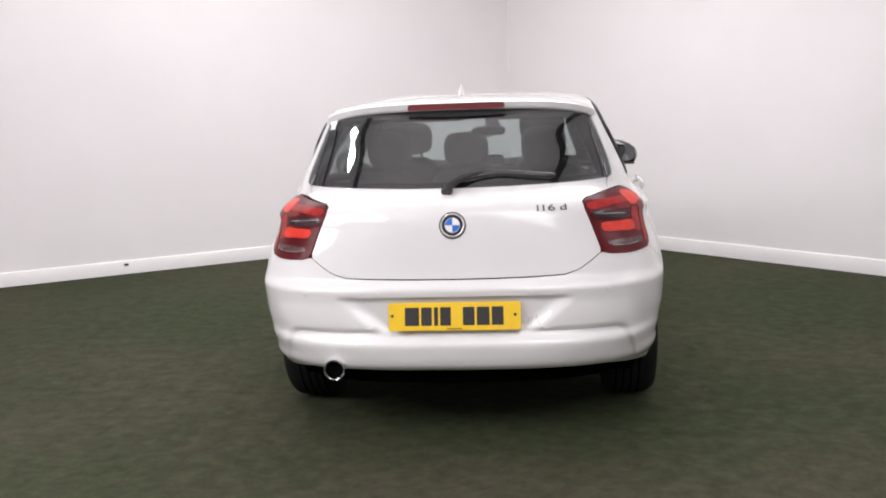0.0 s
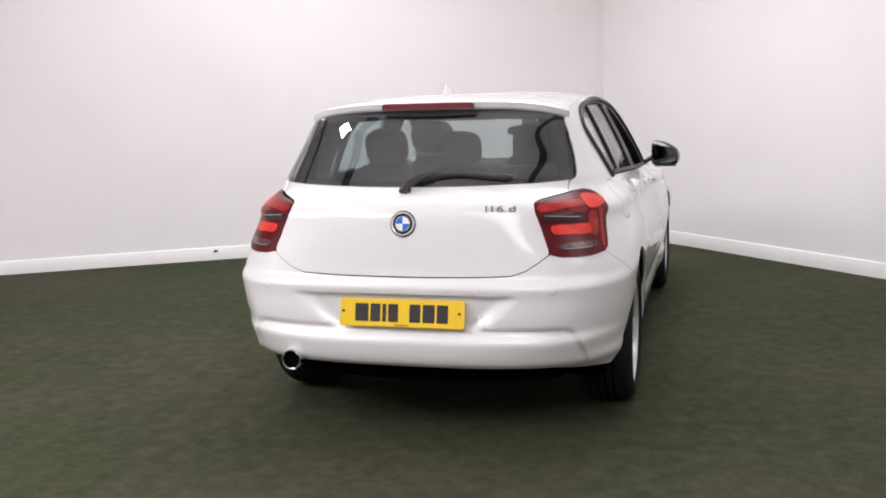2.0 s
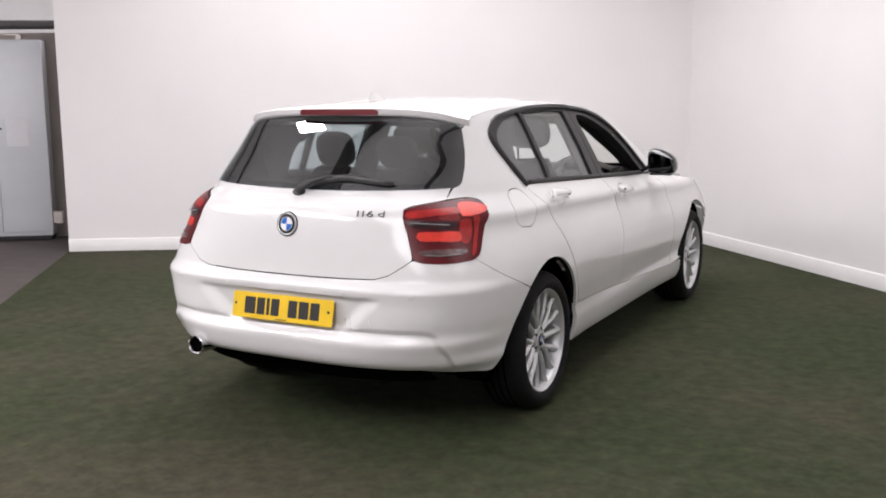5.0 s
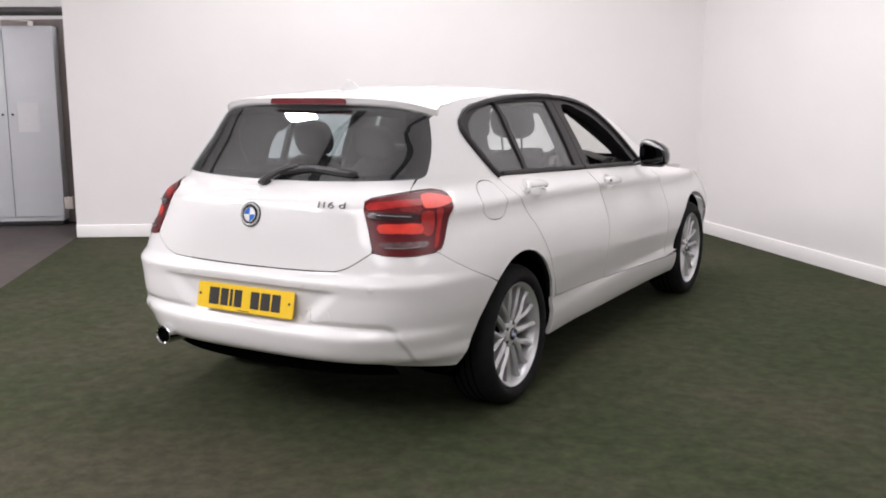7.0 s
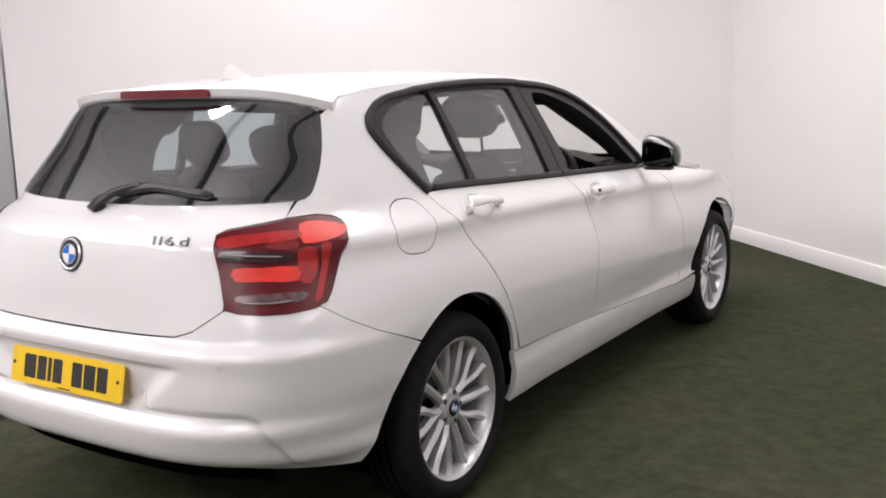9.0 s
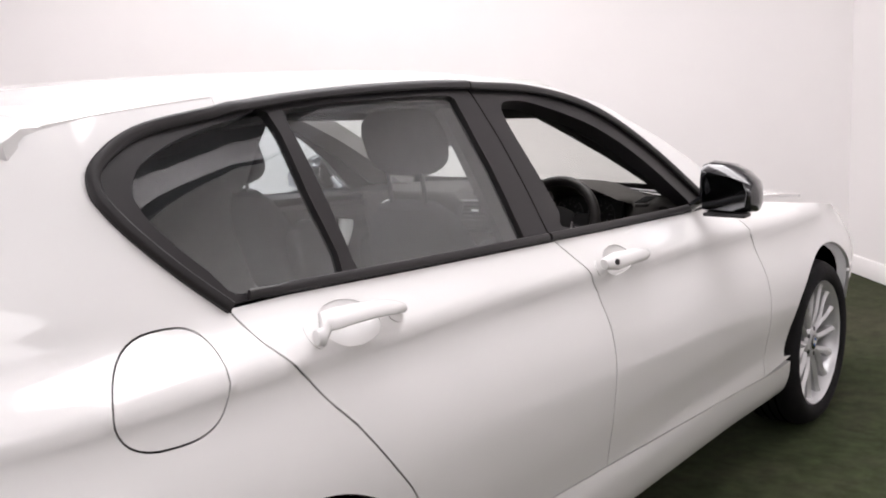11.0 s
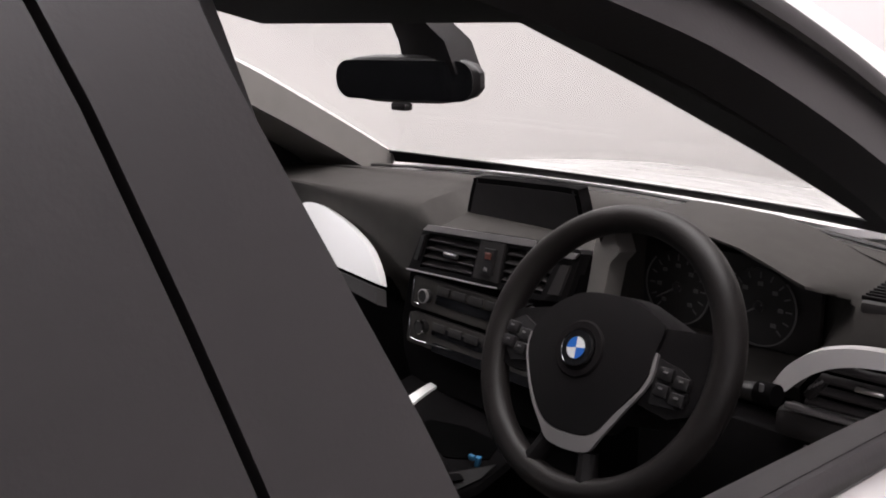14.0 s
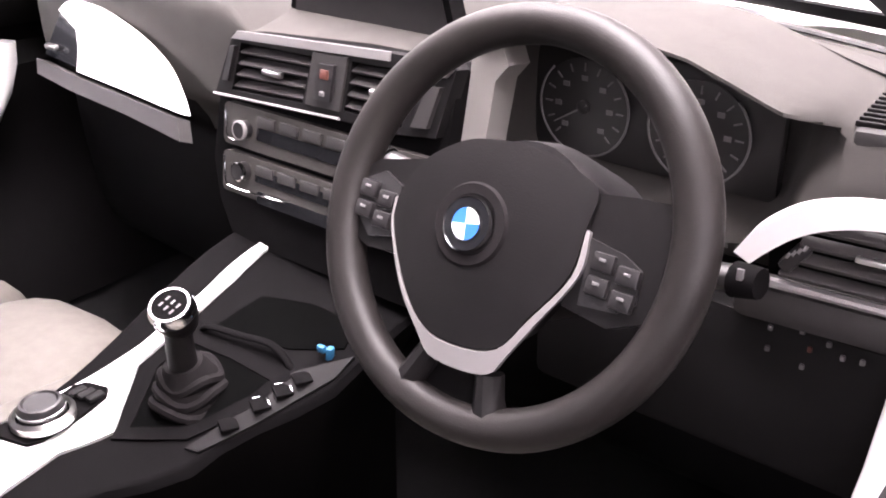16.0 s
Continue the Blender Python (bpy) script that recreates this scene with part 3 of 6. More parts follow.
def bumper_proud(phi, x, z):
    """Relief of the rear bumper: plate recess under a shelf, side panels that overhang the lower lip."""
    ax = abs(x)
    low = 0.504 - 0.175 * min(max((ax - 0.60) / 0.118, 0), 1) ** 4
    soft = 0.028 * step(0.62, 0.70, ax)
    above = step(low - 0.005 - soft, low + 0.002 + soft, z)
    fade = 1 - step(0.655, 0.765, ax) * 0.8
    flank = step(0.245, 0.335, ax - max(0.0, z - 0.50) * 1.2)
    top = step(0.622, 0.640, z)
    f = 1 - step(0.85, 1.12, phi)
    return f * above * (0.015 * fade * flank * (1 - step(0.52, 0.65, z)) - 0.018 * (1 - flank) * (1 - top))


def shell(u, z, off=0.0, kind=""):
    """A place on the car's right half: u runs from the rear middle (-0.6) round the corner, then is y along the side, then round the nose."""
    if YC <= u <= YF:
        x = side_x(u, z)
        sl = (side_x(u, z + 0.004) - side_x(u, z - 0.004)) / 0.008
        n = Vector((1, 0, -sl)).normalized()
        return Vector((x, u, z)) + n * off
    if u < YC:
        phi = math.pi / 2 * (u - U0) / (YC - U0)
        wd = side_x(YC, z)
        d, n = YC - YR(z), NN(z)
        s, c = abs(math.sin(phi)), abs(math.cos(phi))
        r = ((s / wd) ** n + (c / d) ** n) ** (-1 / n)
        if kind == "bumper":
            r += bumper_proud(abs(phi), r * math.sin(phi), z)
        r += off
        return Vector((r * math.sin(phi), YC - r * math.cos(phi), z))
    phi = math.pi / 2 * (u - YF) / 1.4
    wd, d, n = side_x(YF, z), YFRONT(z) - YF, 4.4
    s, c = abs(math.cos(phi)), abs(math.sin(phi))
    r = ((s / wd) ** n + (c / d) ** n) ** (-1 / n) + off
    return Vector((r * math.cos(phi), YF + r * math.sin(phi), z))


def bumper(u, z, off=0.0):
    return shell(u, z, off, "bumper")


def solve_u(f, target, a, b):
    for _ in range(40):
        m_ = (a + b) / 2
        if f(m_) < target:
            a = m_
        else:
            b = m_
    return (a + b) / 2


def ux(x, z):
    """u of the place on the tail at this x and height."""
    return solve_u(lambda u: shell(u, z).x, x, U0, 0.62)


def uy(y, z):
    """u of the place on the side at this y."""
    if y > YF:
        return solve_u(lambda u: shell(u, z).y, y, YF, YF + 1.39)
    return y if y >= YC else solve_u(lambda u: shell(u, z).y, y, U0, YC)


def R(pts):
    return [(ux(x, z), z) for x, z in pts]


def S(pts):
    return [(uy(y, z), z) for y, z in pts]


car = thing("hatchback_car", "white five-door hatchback with silver alloy wheels standing on green turf", "car")
RA, FA, ARCH = Vector((0.872, 0.320)), Vector((3.575, 0.320)), 0.368


def arch(cy, a0, a1, k=26, r=ARCH, cz=0.318):
    """Points of a wheel arch in (y, z), by degrees from straight ahead."""
    out = []
    for i in range(k + 1):
        a = a0 + (a1 - a0) * i / k
        rr = r + 0.022 * step(20, 80, a) + 0.035 * step(120, 180, a)
        out.append((cy + rr * math.cos(radians(a)), cz + rr * math.sin(radians(a))))
    return out


belt = lambda y: 1.040 - 0.047 * (y - 0.87)
gutter = pchip([0.55, 0.75, 0.9, 1.2, 1.5, 1.8, 2.1, 2.35, 2.62, 2.8, 3.0], [1.335, 1.366, 1.378, 1.393, 1.398, 1.391, 1.361, 1.298, 1.180, 1.085, 0.975])
sill_top = lambda y: 0.428 - 0.049 * (y - 1.27)
sill_low = lambda y: 0.236 - 0.006 * (y - 1.2)

# shut lines shared by neighbours
TG_SIDE = R([(0.433, 0.713), (0.49, 0.731), (0.535, 0.760), (0.576, 0.790)])
LAMP_BOTTOM = R([(0.584, 0.789), (0.62, 0.780), (0.68, 0.776), (0.728, 0.776)]) + S([(0.268, 0.784), (0.297, 0.798)])
LAMP_SIDE = S([(0.320, 0.822), (0.345, 0.853), (0.384, 0.910), (0.420, 0.953), (0.446, 0.984)])
LAMP_TOP = S([(0.452, 1.000), (0.440, 1.012), (0.41, 1.018)]) + R([(0.673, 1.021), (0.630, 1.016), (0.572, 1.005), (0.524, 0.996)])
LAMP_IN = R([(0.509, 0.987), (0.518, 0.955), (0.547, 0.885), (0.576, 0.805)])
TG_TOP = R([(0.524, 0.999), (0.572, 1.008), (0.624, 1.018)])
GLASS_SIDE = R([(0.626, 1.0615), (0.637, 1.066), (0.643, 1.077), (0.6415, 1.095), (0.628, 1.15), (0.611, 1.20), (0.592, 1.25), (0.571, 1.300)])
GLASS_LOW = R([(0.0, 1.044), (0.2, 1.046), (0.4, 1.052), (0.56, 1.0575), (0.620, 1.0605)])
SEAM_Q = S([(0.609, 0.620), (0.52, 0.655), (0.42, 0.695), (0.335, 0.74), (0.27, 0.79)])
DOOR_R = S([(1.262, 0.43), (1.225, 0.51), (1.155, 0.64), (1.04, 0.80), (0.955, 0.905), (0.895, 0.975), (0.868, 1.035)])
SEAM_B = [(1.945, sill_top(1.945)), (1.948, 0.55), (1.968, 0.68), (1.972, 0.76), (1.955, 0.85), (1.915, 0.915), (1.841, belt(1.841))]
DOOR_F = [(2.985, sill_top(2.985)), (2.995, 0.55), (2.985, 0.70), (2.95, 0.82), (2.90, 0.90), (2.86, belt(2.86))]
WIN_REAR = S([(0.868, 1.037), (0.80, 1.105), (0.742, 1.175), (0.712, 1.225), (0.705, 1.258), (0.725, 1.295), (0.785, 1.330), (0.86, 1.350)])
WIN_TOP = [(1.02, 1.368), (1.2, 1.380), (1.4, 1.386), (1.6, 1.386), (1.78, 1.378), (1.95, 1.367), (2.1, 1.345), (2.25, 1.306), (2.4, 1.238), (2.55, 1.142), (2.70, 1.030), (2.79, 0.966), (2.86, belt(2.86))]

GAP = 0.0022

# tailgate with the rear window's lower sill
tg = [(U0, 0.704)] + R([(0.15, 0.705), (0.3, 0.708)]) + TG_SIDE + LAMP_IN[::-1] + TG_TOP + [GLASS_LOW[-1]] + GLASS_LOW[-2::-1]
tailgate = part("tailgate", sheet(tg, shell, 0.02, 0.012, mirror=True), M["paint"], car, "glossy white tailgate with a crease above the lamps")

# rear bumper
bp = [(U0, 0.335)] + R([(0.2, 0.336), (0.43, 0.340), (0.60, 0.336)]) + S([(0.15, 0.330), (0.21, 0.319), (0.30, 0.305), (0.385, 0.292), (0.412, 0.291), (0.424, 0.312), (0.437, 0.360)])
bp += S([(y, z) for y, z in arch(RA.x, 166, 131, 12)]) + SEAM_Q[1:] + LAMP_BOTTOM[::-1][1:] + [(u, z - 0.004) for u, z in TG_SIDE[::-1]] + R([(0.3, 0.703), (0.15, 0.700)]) + [(U0, 0.699)]
rear_bumper = part("rear_bumper", sheet(bp, bumper, 0.009, 0.012, gap=0.0, mirror=True), M["paint"], car, "scuffed white rear bumper with a recessed plate panel")

# quarter panel and roof pillar
qp = SEAM_Q[:1] + S(arch(RA.x, 130, 17, 30)) + DOOR_R + WIN_REAR[1:] + [(1.0, 1.3665)] + [(1.0, gutter(1.0))] + S([(0.9, gutter(0.9)), (0.75, gutter(0.75)), (0.668, 1.352), (0.632, 1.342), (0.606, 1.325)]) + GLASS_SIDE[::-1]
qp += [TG_TOP[-1]] + LAMP_TOP[3::-1] + LAMP_SIDE[::-1] + LAMP_BOTTOM[-1:] + SEAM_Q[::-1][:-1]
flap_u, flap_z = uy(0.685, 0.947) + 0.015, 0.950
flap = []
for i in range(36):
    a = i * math.tau / 36
    du = 0.112 * (abs(math.cos(a)) ** 0.75) * math.copysign(1, math.cos(a))
    dz = 0.081 * (abs(math.sin(a)) ** 0.8) * math.copysign(1, math.sin(a))
    flap.append((flap_u + du + 0.20 * dz, flap_z + dz - 0.009 * math.cos(a)))
quarter = part("quarter_panel", sheet(qp, shell, 0.02, 0.012, [flap], GAP, crisp=64), M["paint"], car, "white rear wing with a fuel flap shut line")
part("fuel_flap", sheet(inset(flap, 0.0034), shell, 0.02, 0.008, crisp=64), M["paint"], quarter)
flip_tree(quarter, car)

# doors
rd = DOOR_R[1:] + [(uy(0.87, 1.036), 1.036), (1.0, belt(1.0)), (1.4, belt(1.4)), (1.841, belt(1.841))] + SEAM_B[::-1][1:] + [(1.6, sill_top(1.6)), (1.275, sill_top(1.275))]
fd = SEAM_B[:-1] + [(1.841, belt(1.841)), (2.3, belt(2.3)), (2.86, belt(2.86))] + DOOR_F[::-1][1:] + [(2.5, sill_top(2.5)), (2.2, sill_top(2.2))]


def cup_line(y0, z0, L=0.245):
    """Outline of the finger recess behind a pull handle."""
    return [(y0 + L * 0.47 + 0.072 * math.cos(a), z0 + 0.004 - 0.045 * L * 0.5 + 0.037 * math.sin(a)) for a in [i * math.tau / 32 for i in range(32)]]


def handle(parent, y0, z0, L=0.245):
    """Pull handle: a hollow cup behind, dark seats at both ends and a bowed grip with rounded ends."""
    tilt = -0.045
    cup = cup_line(y0, z0, L)
    my, mz = y0 + L * 0.47, z0 + 0.004 - 0.045 * L * 0.5
    bowl = lambda u, v, off=0.0: shell(u, v, off - 0.011 * max(0.0, 1 - ((u - my) / 0.074) ** 2 - ((v - mz) / 0.039) ** 2) ** 0.7)
    part("handle_cup", sheet(cup, bowl, 0.010, 0.003), M["paint"], parent)
    for t0, t1 in ((-0.006, 0.12), (0.86, 1.006)):
        seat = [(y0 + L * (t0 + t1) / 2 + L * (t1 - t0) / 2 * math.cos(a), z0 + tilt * L * (t0 + t1) / 2 - 0.003 + (0.0185 if t0 < 0 else 0.011) * math.sin(a)) for a in [i * math.tau / 24 for i in range(24)]]
        part("handle_seat", sheet(seat, shell, 0.012, 0.004, off=0.0022), M["paint"], parent)
    rings = []
    for i in range(17):
        t = i / 16
        y = y0 + L * t
        z = z0 + tilt * L * t
        lift = 0.014 + 0.022 * math.sin(math.pi * min(1, 0.10 + t * 0.90)) ** 0.6
        h = 0.0245 * (1 - 0.36 * t) * (min(1, 0.42 + 3.5 * min(t, 1 - t)) ** 0.7)
        c = shell(y, z, lift)
        nrm = (shell(y, z, lift + 0.01) - c).normalized()
        up = nrm.cross(Vector((0, 1, 0))).normalized() * -1
        rings.append([c + up * (h * math.sin(k * math.tau / 14)) + nrm * (0.0105 * math.cos(k * math.tau / 14)) for k in range(14)])
    return part("door_handle", loft(rings), M["paint"], parent)


rear_door = part("rear_door", sheet(rd, shell, 0.02, 0.012, [cup_line(0.978, 0.969)], GAP, crisp=64), M["paint"], car, "white rear door with pull handle")
handle(rear_door, 0.978, 0.969)
front_door = part("front_door", sheet(fd, shell, 0.02, 0.012, [cup_line(1.955, 0.911)], GAP, crisp=64), M["paint"], car, "white front door, its window wound down")
handle(front_door, 1.955, 0.911)
lk = shell(1.990, 0.908, 0.040)
part("door_lock", lathe([(0.0075, 0), (0.0075, 0.006), (0.004, 0.008), (0.0, 0.008)], 16, Matrix.Translation(lk) @ pose(0, 0, 0, 0, 90, 0)), M["plastic"], front_door)
flip_tree(rear_door, car)
fdl = flip_tree(front_door, car)
fdl["label"] = "white passenger front door with its window closed"

# sill
sl = [(1.228, 0.425), (1.6, sill_top(1.6)), (2.2, sill_top(2.2)), (2.985, sill_top(2.985)), (3.10, sill_top(3.0)), (3.213, 0.345), (3.22, 0.30), (3.22, sill_low(3.2)), (2.2, sill_low(2.2)), (1.222, 0.238), (1.2365, 0.30), (1.238, 0.36)]
sill = part("sill", sheet(sl, shell, 0.02, 0.02, gap=0.0012), M["paint"], car)
flip(sill, car)

# front wing, nose, bonnet
fw = [(2.985, sill_top(2.985) + 0.0)] + DOOR_F[1:] + [(3.0, 0.940), (3.3, 0.900)] + [(3.6, 0.862), (3.95, 0.80), (4.2, 0.76)] + [(4.2, 0.62), (4.0, 0.60)]
fw += S(arch(FA.x, 40, 172, 24)) + [(3.213, 0.365)]
front_wing = part("front_wing", sheet(fw, shell, 0.03, 0.012, gap=GAP, crisp=64), M["paint"], car)
flip(front_wing, car)
fb = [(YF + 1.4, 0.22), (YF + 1.4, 0.74), (4.2, 0.755), (4.2, 0.61), (3.99, 0.59)] + S(arch(FA.x, 38, -12, 8)) + [(YF + 0.74, 0.22)]
part("front_bumper", sheet(fb, shell, 0.04, 0.012, mirror=True), M["paint"], car)


def bonnet_surf(x, y, off=0.0):
    t = (y - 3.0) / 1.25
    ze = 0.938 - 0.05 * t - 0.135 * t * t
    return Vector((x, y, ze + (0.032 - 0.01 * t) * (1 - (abs(x) / 0.80) ** 2.4) + 0.012 * step(0.35, 0.45, abs(x)) * (1 - step(0.5, 0.75, abs(x))) + off))


bo = [(0, 2.99), (0.4, 2.985), (0.715, 2.94), (0.745, 3.1), (0.742, 3.4), (0.715, 3.7), (0.61, 3.98), (0.38, 4.13), (0.0, 4.2)]
part("cowl_panel", box(0, 2.955, 0.905, 1.40, 0.27, 0.02, 0.004), M["plastic"], car, "black cowl under the windscreen")
part("bonnet", sheet([(x, y) for x, y in bo], bonnet_surf, 0.05, 0.012, mirror=True), M["paint"], car, "white bonnet")


# roof
ROOF_C = pchip([0.5, 0.62, 0.9, 1.3, 1.7, 2.0, 2.2], [1.392, 1.404, 1.424, 1.434, 1.430, 1.414, 1.392])


def roof_surf(s, y, off=0.0):
    """s runs from the middle (0) to the gutter (1)."""
    zg = gutter(y)
    xg = side_x(max(y, YC), zg) if y >= YC else shell(uy(y, zg), zg).x
    return Vector((s * xg, y, zg + (ROOF_C(y) - zg) * (1 - abs(s) ** 2.6) + off))


def roof_flat(x, y, off=0.0):
    return roof_surf(x / 0.6, y, off)


rf = [(0, 0.615), (0.3, 0.63), (0.6, 0.66), (0.6, 1.0), (0.6, 1.5), (0.6, 2.0), (0.6, 2.12), (0.575, 2.15), (0.3, 2.17), (0, 2.18)]
part("roof", sheet(rf, roof_flat, 0.03, 0.014, mirror=True), M["paint"], car, "white roof panel")
part("roof_lining", sheet([(0, 0.63), (0.3, 0.645), (0.585, 0.68), (0.585, 1.0), (0.585, 1.5), (0.585, 2.0), (0.54, 2.10), (0.3, 2.13), (0, 2.14)], roof_flat, 0.06, 0.012, off=-0.03, mirror=True), M["dark_liner"], car, "anthracite cloth headliner")

# white strip between the doors and the roof
ry_ = [1.0 + 0.1 * i for i in range(11)]
wtop = pchip([p[0] for p in WIN_TOP[:7]], [p[1] for p in WIN_TOP[:7]])
rail = part("roof_rail", sheet([(y, wtop(max(y, 1.02)) + 0.001) for y in ry_] + [(y, gutter(y)) for y in ry_[::-1]], shell, 0.02, 0.012), M["paint"], car)
flip(rail, car)

# A pillars
ap = [(2.0, gutter(2.0)), (2.12, gutter(2.12)), (2.35, gutter(2.35)), (2.62, gutter(2.62)), (2.8, gutter(2.8)), (2.98, gutter(2.98)), (2.90, 0.955)] + WIN_TOP[::-1][0:8]
a_pillar = part("a_pillar", sheet(ap, shell, 0.02, 0.03), M["paint"], car)
flip(a_pillar, car)


# roof spoiler with brake light
def spoiler():
    rings = []
    for i in range(41):
        s = -1 + 2 * i / 40
        a = abs(s)
        b_ = roof_surf(a, 0.668)
        x, xe = math.copysign(b_.x, s), 0.589 * s
        ye = 0.462 + 0.050 * a ** 2 + 0.082 * a ** 9
        zt = 1.392 - 0.022 * a ** 2.6 - 0.030 * a ** 7
        zl = zt - 0.036 - 0.006 * a ** 5
        xm = (x + xe) / 2
        rings.append([Vector((x, 0.668, b_.z - 0.001)), Vector((xm, ye * 0.4 + 0.6 * 0.668 - 0.01, zt * 0.4 + b_.z * 0.6 + 0.004)), Vector((xe, ye + 0.012, zt)), Vector((xe, ye, zt - 0.006)), Vector((xe, ye + 0.006, zl + 0.008)),
                      Vector((xe, ye + 0.016, zl)), Vector((xe * 0.985, 0.64, zl + 0.006)), Vector((x * 0.97, 0.668, b_.z - 0.045))])
    return loft(rings)


sp_ = part("roof_spoiler", spoiler(), M["paint"], car, "white roof spoiler above the rear window")
bl = [(-0.205, 1.358), (0.197, 1.358), (0.205, 1.362), (0.203, 1.380), (0.19, 1.384), (-0.195, 1.384), (-0.208, 1.380), (-0.21, 1.362)]
part("brake_light", sheet(bl, lambda u, v, off=0.0: Vector((u, 0.460 + 0.050 * (abs(u) / 0.589) ** 2 - off + (v - 1.37) * 0.05, v - 0.0)), 0.03, 0.012, off=0.003), M["brake_lens"], sp_, "dark red high-level brake light")

# rear window
rg = [GLASS_LOW[0]] + GLASS_LOW[1:] + GLASS_SIDE + R([(0.55, 1.332), (0.45, 1.350), (0.2, 1.357)]) + [(U0, 1.358)]
rear_window = part("rear_window", sheet(rg, shell, 0.03, 0.006, mirror=True, off=0.004), M["rear_glass"], tailgate, "dark tinted rear window")
# black side bands of the glass
band = GLASS_SIDE[:] + R([(0.54, 1.325), (0.492, 1.318), (0.522, 1.24), (0.550, 1.17), (0.578, 1.095), (0.585, 1.075), (0.597, 1.066)])
sb_ = part("side_band", sheet(band, shell, 0.02, 0.003, off=-0.003), M["band"], tailgate, "black edge of the rear window")
flip(sb_, tailgate)
lb = [(U0, 1.047)] + R([(0.2, 1.049), (0.4, 1.055), (0.60, 1.066), (0.598, 1.080), (0.4, 1.073), (0.2, 1.068)]) + [(U0, 1.067)]
part("lower_band", sheet(lb, shell, 0.02, 0.003, mirror=True, off=-0.003), M["gloss"], tailgate)
tb = [(U0, 1.318)] + R([(0.2, 1.317), (0.45, 1.308), (0.53, 1.30), (0.53, 1.318), (0.45, 1.350), (0.2, 1.356)]) + [(U0, 1.357)]
part("upper_band", sheet(tb, shell, 0.02, 0.003, mirror=True, off=-0.003), M["gloss"], tailgate)

# tail lamps
lamp_poly = LAMP_BOTTOM + LAMP_SIDE + LAMP_TOP + LAMP_IN


def lamp_bulge(u, z, off=0.0):
    return shell(u, z, off)


tail_lamp = part("tail_lamp", sheet(inset(lamp_poly, 0.002), lamp_bulge, 0.014, 0.02, off=0.006), M["red_lens"], car, "dark red tail lamp with bright bars")
LP = lambda pts, k=3: smooth_line(pts, k, True)
part("light_bar", sheet(LP([(0.010, 0.899), (0.09, 0.899), (0.180, 0.897), (0.179, 0.860), (0.09, 0.864), (0.015, 0.867)], 2), lamp_bulge, 0.012, 0.004, off=0.0085), M["red_bar"], tail_lamp, "bright red light bar")
part("bar_end", sheet(LP([(0.183, 0.860), (0.183, 0.902), (0.190, 0.940), (0.238, 0.941), (0.236, 0.884), (0.214, 0.850)], 2), lamp_bulge, 0.012, 0.004, off=0.0082), M["red_mid"], tail_lamp)
part("light_bar", sheet(LP([(-0.031, 0.979), (-0.024, 0.953), (0.082, 0.963), (0.186, 0.967), (0.189, 0.990), (0.065, 0.987)], 2), lamp_bulge, 0.012, 0.004, off=0.0085), M["red_mid"], tail_lamp, "bright red light bar")
part("dim_bar", sheet(LP([(0.100, 0.961), (0.184, 0.964), (0.180, 0.943), (0.109, 0.948)], 2), lamp_bulge, 0.012, 0.004, off=0.0078), M["red_dim"], tail_lamp)
part("turn_segment", sheet(LP([(0.197, 1.003), (0.203, 0.956), (0.284, 0.959), (0.336, 0.971), (0.341, 0.989), (0.263, 1.006)], 2), lamp_bulge, 0.012, 0.004, off=0.0085), M["red_bar"], tail_lamp, "bright red corner segment")
part("outer_segment", sheet(LP([(0.254, 0.950), (0.284, 0.951), (0.273, 0.907), (0.240, 0.812), (0.222, 0.810), (0.250, 0.892)], 2), lamp_bulge, 0.012, 0.004, off=0.0082), M["red_mid"], tail_lamp)
part("smoked_band", sheet(LP([(-0.025, 0.945), (0.065, 0.943), (0.168, 0.934), (0.158, 0.911), (0.064, 0.913), (-0.018, 0.919)], 2), lamp_bulge, 0.012, 0.005, off=0.0105), M["smoke_lens"], tail_lamp, "smoked clear band")
part("reverse_lens", sheet(LP([(0.020, 0.829), (0.113, 0.832), (0.200, 0.830), (0.190, 0.810), (0.120, 0.805), (0.027, 0.811)], 2), lamp_bulge, 0.012, 0.004, off=0.0085), M["clear_lens"], tail_lamp, "clear reversing lens")
part("led_rail", tube([shell(-0.018 + 0.016 * k, 0.938 - 0.0012 * k, 0.014) for k in range(11)], [0.0015] + [0.0036] * 9 + [0.001], 8, flat=0.7), M["silver"], tail_lamp, "slim grey light guide")
part("bulb_line", tube([shell(0.03 + 0.015 * k, 0.812 - 0.0035 * math.sin(k * 0.35), 0.011) for k in range(10)], [0.001] + [0.0022] * 8 + [0.001], 6), M["silver"], tail_lamp)
flip_tree(tail_lamp, car)

